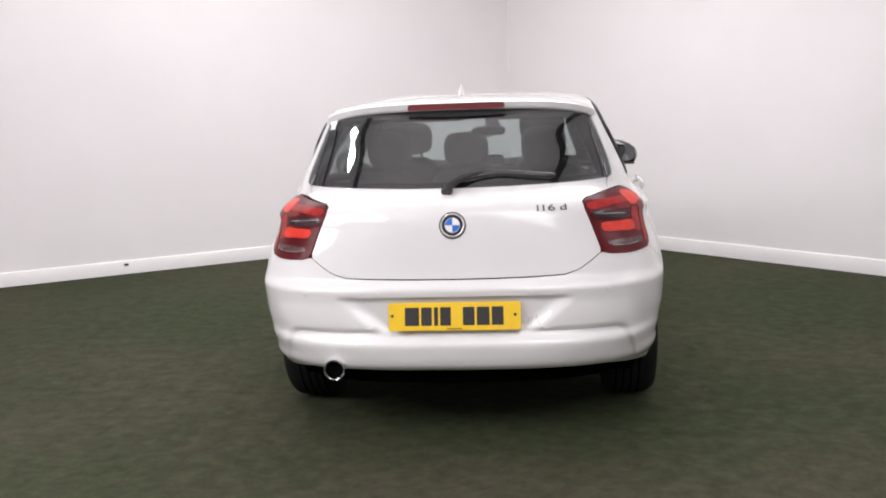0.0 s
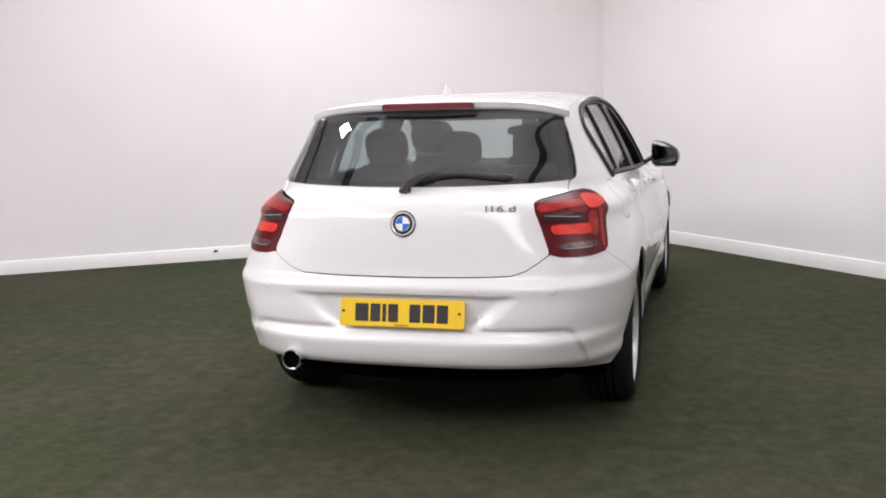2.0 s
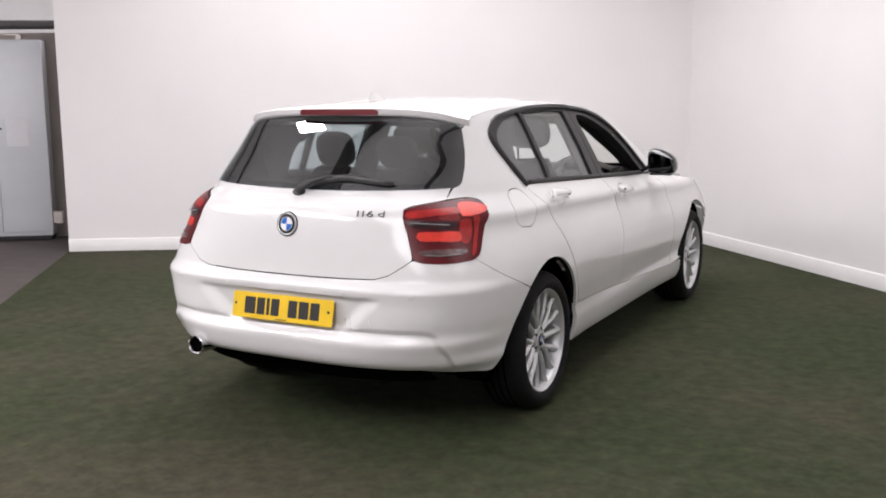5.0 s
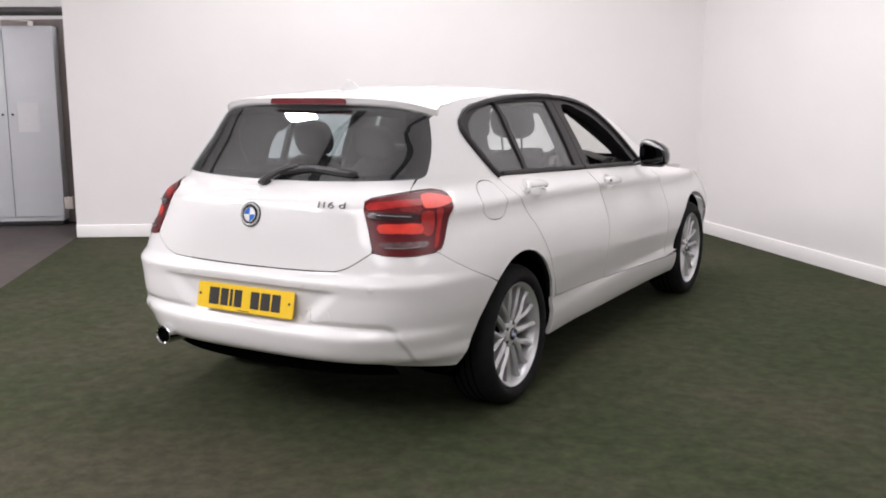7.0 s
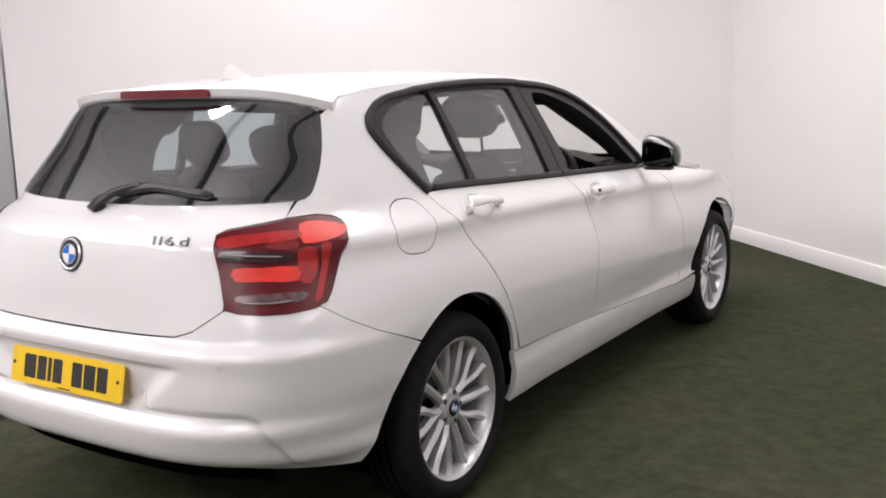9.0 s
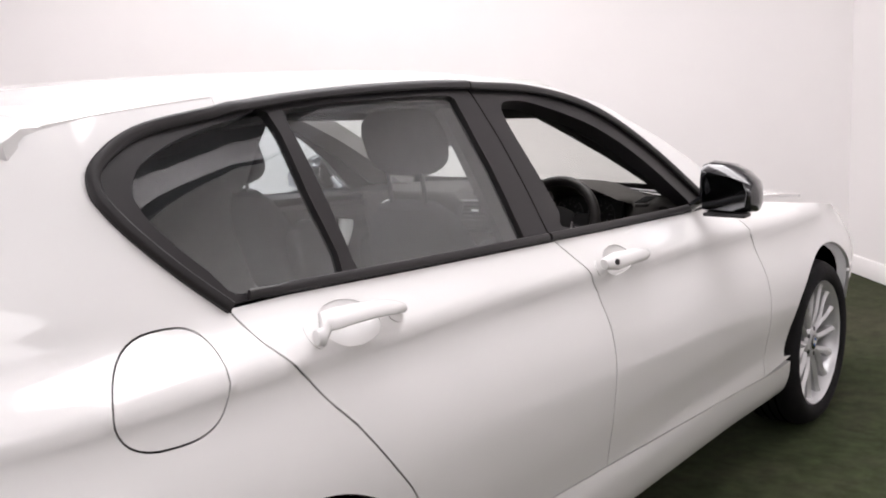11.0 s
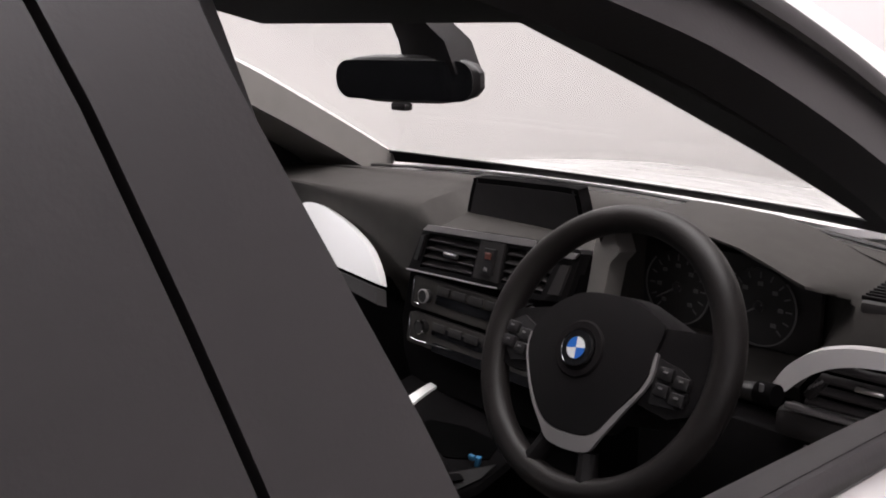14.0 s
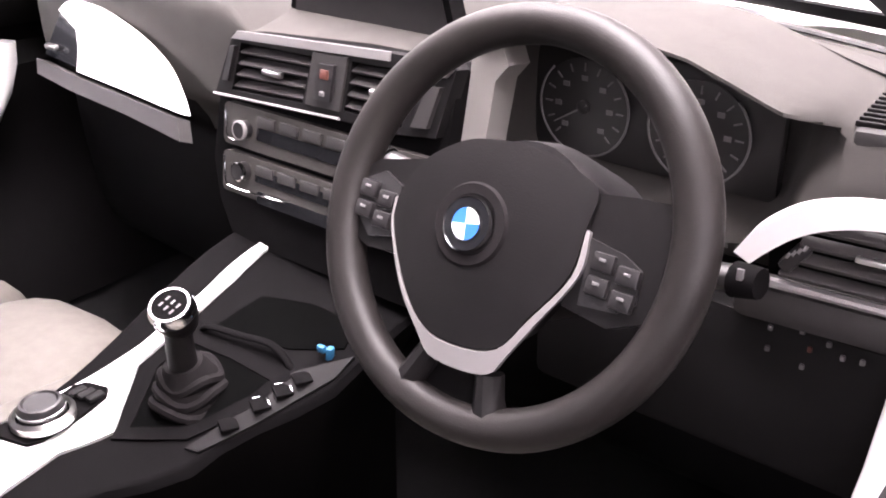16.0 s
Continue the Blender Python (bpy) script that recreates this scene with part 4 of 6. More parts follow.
# badge, lettering, plate, wiper, exhaust, sensors
def roundel(parent, m, r, name="badge", ring="badge_ring", band=0.85):
    """A round badge: chrome ring, black band, four coloured quarters."""
    b = part(name, lathe([(r, 0), (r, 0.003), (r * (band + 1) / 2, 0.006), (r * band, 0.004), (0, 0.004)], 40, m), M[ring], parent, "round chrome badge with blue and white quarters")
    part("black_ring", lathe([(r * band, 0.0035), (r * band, 0.0052), (r * 0.63, 0.0052), (r * 0.63, 0.0035)], 40, m), M["gloss"], b)
    part("inner_ring", lathe([(r * 0.63, 0.0035), (r * 0.63, 0.0064), (r * 0.58, 0.0064), (r * 0.58, 0.0035)], 40, m), M[ring], b)
    for q in range(4):
        bm_ = bmesh.new()
        pr = [Vector((0, 0, 0.0))] + [Vector((r * 0.58 * math.cos(radians(a)), r * 0.58 * math.sin(radians(a)), 0)) for a in range(q * 90, q * 90 + 91, 15)]
        loft([[p + Vector((0, 0, 0.0038)) for p in pr], [p + Vector((0, 0, 0.0062)) for p in pr]], bm=bm_)
        bm_.transform(m)
        part("quarter", bm_, M["blue"] if q % 2 else M["enamel"], b, "", False)
    return b


def surf_frame(sf, u, z, off=0.0):
    """Matrix whose x runs along u, y up the surface, z outwards."""
    p = sf(u, z, off)
    a = (sf(u + 0.003, z, off) - sf(u - 0.003, z, off)).normalized()
    b = (sf(u, z + 0.003, off) - sf(u, z - 0.003, off)).normalized()
    n = a.cross(b).normalized()
    b = n.cross(a)
    return Matrix((((a.x, b.x, n.x, p.x)), ((a.y, b.y, n.y, p.y)), ((a.z, b.z, n.z, p.z)), (0, 0, 0, 1)))


badge_m = surf_frame(shell, U0, 0.913, 0.002)
tail_badge = roundel(car, badge_m, 0.0485)
part("badge_gap", lathe([(0.0535, -0.002), (0.0525, 0.0012), (0.049, 0.0012), (0.048, -0.002)], 40, badge_m, None, True), M["plastic"], tail_badge)


def text_mesh(name, body, size, m, material, parent, depth=0.0012, bold=0.0, label=""):
    cu = bpy.data.curves.new(name, "FONT")
    cu.body, cu.size, cu.extrude, cu.offset, cu.align_x, cu.align_y = body, size, depth, bold, "CENTER", "CENTER"
    o = new(name, cu)
    me = bpy.data.meshes.new_from_object(o.evaluated_get(bpy.context.evaluated_depsgraph_get()))
    bpy.data.objects.remove(o)
    bpy.data.curves.remove(cu)
    me.transform(m)
    me.materials.clear()
    me.materials.append(material)
    ob = new(name, me)
    ob.parent = parent
    if label:
        ob["label"] = label
    return ob


for i, ch in enumerate("116d"):
    xx = 0.333 + (0.0, 0.023, 0.053, 0.100)[i]
    text_mesh("letter", ch, 0.038, surf_frame(shell, ux(xx, 0.968), 0.968, 0.003) @ Matrix.Diagonal((1.75, 1, 1, 1)), M["letter"], tailgate, 0.0015, 0.0, "small grey chrome character")

# yellow plate with plain bars for its writing
plate_m = Matrix.Translation((0, 0.004, 0.562)) @ pose(0, 0, 0, 90 - 12, 0, 0)
plate_surf = lambda u, v, off=0.0: plate_m @ Vector((u, v, off))
plate = part("number_plate", sheet(rrect(-0.26, -0.0555, 0.26, 0.0555, 0.010), plate_surf, 0.06, 0.004), M["yellow"], car, "yellow reflective plate with dark bars")
xs = -0.195
for i, wd in enumerate((0.056, 0.042, 0.016, 0.042, 0.03, 0.046, 0.05, 0.046)):
    if i != 4:
        part("dark_bar", sheet(rrect(xs, -0.036, xs + wd, 0.036, 0.003, 2), plate_surf, 0.05, 0.001, off=0.001), M["ink"], plate)
    xs += wd + 0.0085
part("maker_bar", sheet(rrect(-0.03, -0.051, 0.03, -0.047, 0.001, 1), plate_surf, 0.05, 0.001, off=0.001), M["ink"], plate)
for x in (-0.245, 0.238):
    part("screw", lathe([(0.006, 0), (0.006, 0.002), (0.003, 0.0032), (0, 0.0032)], 14, plate_m @ Matrix.Translation((x, 0.004, 0))), M["ink"], plate)


def tail_pt(x, z, off):
    p = shell(ux(abs(x), z), z, off)
    return Vector((math.copysign(p.x, x), p.y, p.z))


bm = bmesh.new()
pts = [tail_pt(-0.030, 1.030, 0.030), tail_pt(-0.02, 1.055, 0.035), tail_pt(0.02, 1.082, 0.035), tail_pt(0.07, 1.098, 0.032), tail_pt(0.11, 1.104, 0.028)]
wip = part("rear_wiper", tube(pts, [0.020, 0.020, 0.016, 0.012, 0.009], 12, bm, flat=0.8), M["plastic"], car, "black rear wiper resting on the glass")
part("wiper_foot", lathe([(0.022, -0.03), (0.024, 0.004), (0.020, 0.012), (0, 0.014)], 24, Matrix.Translation(tail_pt(-0.028, 1.036, 0.018)) @ pose(0, 0, 0, 55, 0, 0)), M["plastic"], wip)
part("wiper_blade", tube([tail_pt(x, 1.074 + 0.026 * math.sin(min(1, (x - 0.02) / 0.16) * 1.4) - 0.018 * step(0.15, 0.42, x), 0.018) for x in [0.02 + 0.02 * i for i in range(20)]], [0.006] + [0.0105] * 18 + [0.005], 8, flat=1.3), M["plastic"], wip)

ex = Matrix.Translation((-0.490, 0.014, 0.347)) @ pose(0, 0, 0, 90, 0, 0)
exh = part("exhaust", lathe([(0.040, 0.0), (0.043, 0.006), (0.0435, -0.18), (0.036, -0.18), (0.036, 0.004)], 36, ex, closed=True), M["chrome"], car, "round chrome exhaust tip")
part("exhaust_bore", lathe([(0.0358, -0.02), (0.0358, -0.17), (0, -0.17)], 30, ex), M["dark"], exh)
for x in (-0.60, -0.30, 0.30, 0.60):
    u = ux(abs(x), 0.650)
    f = surf_frame(bumper, u, 0.650, 0.001)
    if x < 0:
        f = Matrix.Diagonal((-1, 1, 1, 1)) @ f @ Matrix.Diagonal((-1, 1, 1, 1))
    part("parking_sensor", lathe([(0.0105, 0), (0.0105, 0.0012), (0.0085, 0.002), (0, 0.002)], 20, f), M["paint"], rear_bumper)

tow = [(0.343, 0.512), (0.350, 0.506), (0.412, 0.520), (0.420, 0.527), (0.417, 0.549), (0.409, 0.554), (0.349, 0.540), (0.342, 0.533)]
part("tow_eye_cover", sheet(R(smooth_line(tow, 3, True)), bumper, 0.008, 0.006, off=0.0012), M["paint"], rear_bumper, "small white cover over the towing eye")
for sx_, sz_, ln, tl in ((0.292, 0.525, 0.026, 0.3), (0.300, 0.520, 0.034, 0.36), (0.332, 0.512, 0.030, -0.2), (0.322, 0.540, 0.020, 0.25)):
    line = [(sx_ + ln * tl * k / 4, sz_ + ln * (k / 4) + 0.003 * math.sin(k * 1.3)) for k in range(5)]
    part("scuff_mark", tube([bumper(ux(a, b), b, 0.0004) for a, b in line], [0.0005, 0.0012, 0.0014, 0.001, 0.0004], 6), M["scuff"], rear_bumper, "short grey scuff in the paint")

# under-bumper valance, wheel housings, underbody; their black stands for the shade in there
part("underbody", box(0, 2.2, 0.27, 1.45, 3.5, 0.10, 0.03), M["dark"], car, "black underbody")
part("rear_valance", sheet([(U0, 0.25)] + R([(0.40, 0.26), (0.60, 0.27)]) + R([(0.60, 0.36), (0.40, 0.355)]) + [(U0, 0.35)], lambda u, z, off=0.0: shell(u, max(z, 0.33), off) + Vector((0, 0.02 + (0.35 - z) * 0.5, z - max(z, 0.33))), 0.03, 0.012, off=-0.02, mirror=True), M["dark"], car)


def housing(cy):
    """Black wheel housing: a half drum closed to the inside."""
    bm_ = bmesh.new()
    r0 = ARCH + 0.006
    prof = [(cy + r0 * math.cos(radians(a)), 0.325 + r0 * math.sin(radians(a))) for a in range(-20, 201, 10)]
    outer = [Vector((shell(uy(y, z), z).x - 0.05, y, z)) for y, z in prof]
    inner = [Vector((0.56, y, z)) for y, z in prof]
    a = [bm_.verts.new(p) for p in outer]
    b = [bm_.verts.new(p) for p in inner]
    for i in range(len(a) - 1):
        bm_.faces.new((a[i], a[i + 1], b[i + 1], b[i]))
    bm_.faces.new(b)
    g = bmesh.ops.solidify(bm_, geom=bm_.faces[:], thickness=0.006)
    return bm_


for cy in (RA.x, FA.x):
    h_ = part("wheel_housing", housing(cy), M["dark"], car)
    flip(h_, car)


# wheels
def wheel(x, y, side):
    """Tyre with tread blocks and rounded shoulders, and a multi-spoke rim."""
    hub = new("wheel")
    hub.parent = car
    hub.matrix_local = Matrix.Translation((x, y, 0.320)) @ Matrix.Rotation(radians(90) * side, 4, "Y")
    hub["label"] = "silver multi-spoke alloy wheel with a black tyre"
    ty = [(0.239, 0.006), (0.243, 0.014), (0.250, 0.020), (0.268, 0.026), (0.286, 0.023), (0.303, 0.010), (0.314, -0.008), (0.320, -0.03), (0.320, -0.16), (0.313, -0.185), (0.300, -0.205), (0.27, -0.212), (0.243, -0.205), (0.236, -0.19)]
    t = part("tyre", lathe(ty, 72, None, None, True), M["rubber"], hub)
    for k in range(4):
        zz = -0.055 - 0.034 * k
        part("tread_groove", lathe([(0.3206, zz), (0.3206, zz - 0.007), (0.312, zz - 0.007), (0.312, zz)], 60, None, None, True), M["dark"], hub)
    rim = part("rim", lathe([(0.2405, 0.006), (0.2365, 0.012), (0.229, 0.006), (0.2217, -0.012), (0.214, -0.05), (0.2053, -0.15), (0.2239, -0.19), (0.2359, -0.195), (0.2337, -0.15), (0.2315, -0.02)], 72, None, None, True), M["alloy"], hub)
    for g in range(15):
        pull = (0, 9.5, -9.5)[g % 3]
        sink = (0, 0.0008, 0.0018)[g % 3]
        prof = []
        for q in range(12):
            f = q / 11
            ang = radians(17 + g * 24 + pull * (1 - step(0.18, 0.72, f)))
            rr = 0.036 + (0.231 - 0.036) * f
            zz = -0.026 + 0.010 * math.sin(math.pi * min(1, f * 1.15)) + 0.022 * f ** 3 - sink
            wd = 0.0112 + 0.0030 * f + 0.045 * max(0, f - 0.86) + (0.004 if pull == 0 else 0.0) * (1 - f)
            ca_, sa_ = math.cos(ang), math.sin(ang)
            c = Vector((rr * ca_, rr * sa_, zz))
            tn = Vector((-sa_, ca_, 0))
            up = Vector((0, 0, 1))
            prof.append([c + tn * wd - up * 0.030, c + tn * wd - up * 0.006, c + tn * wd * 0.55, c + up * 0.0025, c - tn * wd * 0.35 - up * 0.001, c - tn * wd - up * 0.009, c - tn * wd - up * 0.030])
        part("spoke", sharpen(loft(prof), 30), M["alloy"], hub)
    part("hub_disc", lathe([(0.062, -0.05), (0.064, -0.028), (0.055, -0.018), (0.034, -0.016), (0.033, -0.012), (0, -0.012)], 40), M["alloy"], hub)
    roundel_m = Matrix.Translation((0, 0, -0.0125))
    part("hub_cap", lathe([(0.030, 0), (0.030, 0.002), (0.027, 0.0035), (0, 0.0035)], 32, roundel_m), M["gloss"], hub, "dark hub cap with a blue and white roundel")
    for q in range(4):
        pr = [Vector((0, 0, 0))] + [Vector((0.016 * math.cos(radians(a)), 0.016 * math.sin(radians(a)), 0)) for a in range(q * 90 + 20, q * 90 + 111, 15)]
        part("cap_quarter", loft([[p + Vector((0, 0, -0.0095)) for p in pr], [p + Vector((0, 0, -0.0078)) for p in pr]]), M["blue"] if q % 2 else M["enamel"], hub, "", False)
    for k in range(5):
        a = radians(k * 72 + 17)
        part("wheel_bolt", lathe([(0.010, -0.03), (0.010, -0.014), (0.007, -0.011), (0, -0.011)], 12, Matrix.Translation((0.05 * math.cos(a), 0.05 * math.sin(a), -0.004))), M["alloy_dark"], hub)
    # black disc added for the shade behind the spokes
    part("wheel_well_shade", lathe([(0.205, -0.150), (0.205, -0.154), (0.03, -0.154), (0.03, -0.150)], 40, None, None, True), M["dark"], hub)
    part("brake_disc", lathe([(0.150, -0.085), (0.150, -0.105), (0.06, -0.105), (0.06, -0.085)], 48, None, None, True), M["alloy_dark"], hub)
    part("brake_caliper", box(0.11, 0.07, -0.09, 0.07, 0.12, 0.06, 0.012), M["dark"], hub)
    return hub


for yy in (RA.x, FA.x):
    for sd in (1, -1):
        wheel(0.831 * sd, yy, sd)

# side windows: black frames, glass
Q_GLASS = S([(0.905, 1.050), (0.86, 1.095), (0.80, 1.165), (0.772, 1.215), (0.775, 1.25), (0.81, 1.285), (0.90, 1.318)]) + [(1.02, 1.340), (1.112, 1.350), (1.131, 1.19), (1.145, 1.045), (1.05, 1.047)]
R_GLASS = [(1.184, 1.043), (1.170, 1.19), (1.150, 1.353), (1.3, 1.359), (1.45, 1.361), (1.60, 1.359), (1.672, 1.355), (1.684, 1.348), (1.696, 1.25), (1.709, 1.185), (1.721, 1.085), (1.731, 1.018), (1.48, 1.030)]
F_OPEN = [(1.929, 1.012), (1.911, 1.055), (1.899, 1.10), (1.885, 1.145), (1.864, 1.215), (1.852, 1.26), (1.847, 1.300), (1.855, 1.322), (1.885, 1.332), (1.96, 1.328), (2.045, 1.309), (2.145, 1.280), (2.25, 1.243), (2.38, 1.176), (2.50, 1.096), (2.59, 1.026), (2.645, 0.983), (2.635, 0.970), (2.3, 0.990)]
SEAM_TOP = [(1.841, belt(1.841) + 0.002), (1.829, 1.02), (1.816, 1.09), (1.803, 1.16), (1.786, 1.245), (1.768, 1.315), (1.752, 1.3805)]
rframe = WIN_REAR[::1][:-1] + [WIN_REAR[-1]] + WIN_TOP[:4] + SEAM_TOP[::-1] + [(1.4, belt(1.4) + 0.002), (1.0, belt(1.0) + 0.002)]
fframe = SEAM_TOP + WIN_TOP[4:] + [(2.3, belt(2.3) + 0.002)]
F_OPEN = smooth_line(F_OPEN, 4, True)
Q_GLASS = smooth_line(Q_GLASS, 3, True)
rwf = part("window_frame", sheet(inset(rframe, 0.001), shell, 0.02, 0.022, [Q_GLASS, R_GLASS], 0.0015, off=-0.002), M["satin"], rear_door, "satin black window frame")
fwf = part("window_frame", sheet(inset(fframe, 0.001), shell, 0.02, 0.042, [F_OPEN], 0.0015, off=-0.002), M["satin"], front_door, "satin black window frame")


def bead(name, line, wd, proud, parent, material):
    """A slim moulding that follows a line on the body side."""
    pts = [shell(u, z, proud) for u, z in line]
    nr = [(shell(u, z, proud + 0.01) - shell(u, z, proud)).normalized() for u, z in line]
    rings = []
    n = len(pts)
    for i in range(n):
        t = (pts[min(i + 1, n - 1)] - pts[max(i - 1, 0)]).normalized()
        a = nr[i].cross(t).normalized()
        rings.append([pts[i] + a * (wd * 0.5 * math.cos(k * math.tau / 10)) + nr[i] * (proud * 1.0 * math.sin(k * math.tau / 10)) for k in range(10)])
    return part(name, loft(rings), material, parent)


topl = [Vector(p) for p in WIN_REAR + WIN_TOP[:4]] + [Vector((1.752, 1.3815))]
bead("top_moulding", smooth_line([(p[0] + 0.006 * (1 - step(1.25, 1.33, p[1])), p[1] - 0.008 * step(1.2, 1.32, p[1])) for p in topl], 4), 0.024, 0.007, rear_door, M["satin"])
topf = [(1.757, 1.3725)] + [(p[0], p[1] - 0.009) for p in WIN_TOP[4:-1]]
bead("top_moulding", smooth_line(topf, 4), 0.024, 0.007, front_door, M["satin"])
bead("belt_moulding", [(y, belt(y) + 0.010) for y in [0.885 + (1.815 - 0.885) * i / 30 for i in range(31)]], 0.020, 0.006, rear_door, M["satin"])
bead("belt_moulding", [(y, belt(y) + 0.010) for y in [1.825 + (2.84 - 1.825) * i / 30 for i in range(31)]], 0.020, 0.006, front_door, M["satin"])
part("quarter_glass", sheet(inset(Q_GLASS, -0.004), shell, 0.04, 0.004, off=-0.010), M["glass"], rear_door, "clear fixed quarter pane")
part("door_glass", sheet(inset(R_GLASS, -0.004), shell, 0.04, 0.004, off=-0.010), M["glass"], rear_door, "clear rear door pane, closed")
# the same on the passenger side, where all panes are closed
for src, dst in ((rear_door, [o for o in car.children if o.name.startswith("rear_door") and o != rear_door][0]), (front_door, fdl)):
    for c in list(src.children):
        if c.name.split(".")[0] in ("window_frame", "top_moulding", "belt_moulding", "quarter_glass", "door_glass"):
            flip(c, dst)
fg = part("door_glass", sheet(inset(F_OPEN, -0.004), shell, 0.04, 0.004, off=-0.010), M["glass"], None, "clear front door pane, closed")
flip(fg, fdl)
bpy.data.objects.remove(fg)

# windscreen
def ws_surf(x, t, off=0.0):
    """t from the cowl (0) to the roof (1)."""
    yb, zb = 2.995 - 0.12 * (abs(x) / 0.68) ** 2.2, 0.985
    yt, zt = 2.17 - 0.06 * (abs(x) / 0.55) ** 2, 1.392 - 0.020 * (abs(x) / 0.55) ** 2.4
    y, z = yb + (yt - yb) * t, zb + (zt - zb) * t + 0.022 * math.sin(math.pi * t)
    return Vector((x, y - 0.3 * off, z + 0.9 * off))


wsp = [(0, 0), (0.35, 0), (0.69, 0.0), (0.66, 0.3), (0.61, 0.65), (0.555, 1.0), (0.3, 1.0), (0, 1.0)]
part("windscreen", sheet(wsp, ws_surf, 0.06, 0.005, mirror=True), M["screen_glass"], car, "clear windscreen")
pl_r = [(0.70, 0.0), (0.675, 0.3), (0.625, 0.65), (0.575, 0.95), (0.515, 0.95), (0.545, 0.65), (0.60, 0.3), (0.63, 0.0)]
pl_l = [(0.71, 0.0), (0.685, 0.3), (0.635, 0.65), (0.575, 0.95), (0.50, 0.95), (0.52, 0.65), (0.555, 0.3), (0.575, 0.04), (0.60, 0.0)]
# driver's lining coloured dark for shade, the passenger's paler for light
part("pillar_lining", sheet(pl_r, ws_surf, 0.03, -0.075, off=-0.006), M["dark_liner"], car, "dark windscreen pillar lining, shade put in its colour")
pw = part("pillar_lining", sheet(pl_l, ws_surf, 0.03, -0.06, off=-0.006), M["cheek"], None, "grey windscreen pillar lining, light put in its colour")
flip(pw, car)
bpy.data.objects.remove(pw)
part("header_band", sheet([(0, 0.90), (0.3, 0.90), (0.565, 0.90), (0.56, 0.985), (0.3, 0.99), (0, 0.99)], ws_surf, 0.04, -0.02, off=-0.016, mirror=True), M["dark_liner"], car)

part("windscreen_frit", sheet([(0, -0.01), (0.4, -0.01), (0.69, -0.01), (0.672, 0.075), (0.6, 0.058), (0.45, 0.038), (0.25, 0.026), (0, 0.022)], ws_surf, 0.04, 0.003, off=-0.008, mirror=True), M["dash_low"], car, "black lower edge of the windscreen")

# roof aerial
rr_ = []
for i in range(9):
    t = i / 8
    l, hgt = 0.075 * (1 - t) ** 0.8 + 0.008, 0.050 * t
    wd = 0.020 * (1 - t) ** 0.9 + 0.002
    rr_.append([Vector((wd * math.cos(k * math.tau / 14), 0.80 + l * math.sin(k * math.tau / 14) - 0.030 * t, ROOF_C(0.8) - 0.004 + hgt)) for k in range(14)])
part("roof_aerial", loft(rr_), M["paint"], car, "white shark-fin aerial")


# door mirrors
def door_mirror():
    def ring(x, y, z, sy, sz, n=20, p=2.6):
        out = []
        for k in range(n):
            a = k * math.tau / n
            c, s = math.cos(a), math.sin(a)
            out.append(Vector((x + 0.0, y + sy * math.copysign(abs(c) ** (2 / p), c), z + sz * math.copysign(abs(s) ** (2 / p), s))))
        return out

    rs = [ring(0.800, 2.615, 1.035, 0.010, 0.030), ring(0.806, 2.620, 1.035, 0.045, 0.070), ring(0.83, 2.628, 1.034, 0.064, 0.080), ring(0.88, 2.635, 1.030, 0.072, 0.076), ring(0.93, 2.632, 1.022, 0.066, 0.062), ring(0.962, 2.622, 1.014, 0.048, 0.046), ring(0.975, 2.615, 1.010, 0.02, 0.02)]
    mh = part("door_mirror", loft(rs), M["gloss"], car, "gloss black door mirror")
    ms = lambda u, v, off=0.0: Vector((0.885 + u, 2.5585 - off - 0.10 * u + 0.03 * abs(u) + 0.03 * v, 1.028 + v))
    part("mirror_glass", sheet([(-0.068, -0.052), (0.03, -0.052), (0.066, -0.038), (0.072, 0.0), (0.06, 0.03), (0.02, 0.046), (-0.05, 0.058), (-0.07, 0.04)], ms, 0.03, 0.003), M["mirror"], mh, "mirror glass")
    part("mirror_rim", box(0.89, 2.575, 0.962, 0.13, 0.05, 0.012, 0.005), M["plastic"], mh, "black lower edge strip")
    part("mirror_foot", loft([[Vector((0.742 + 0.012 * i, 2.64 + 0.03 * math.cos(k * math.tau / 12) * (1.2 - 0.1 * i), 0.965 + 0.008 * i + 0.018 * math.sin(k * math.tau / 12))) for k in range(12)] for i in range(8)]), M["gloss"], mh)
    return mh


mr_ = door_mirror()
m2 = flip(mr_, car)
for c in list(mr_.children):
    flip(c, m2)
# the passenger's glass is turned towards the driver
gl_ = [c for c in m2.children if c.name.startswith("mirror_glass")][0]
mid_ = sum((v.co for v in gl_.data.vertices), Vector()) / len(gl_.data.vertices)
gl_.data.transform(Matrix.Translation(mid_ + Vector((0, -0.007, 0))) @ pose(0, 0, 0, -5, 0, 8) @ Matrix.Translation(-mid_))
gl_.data.materials[0] = M["mirror_clear"]


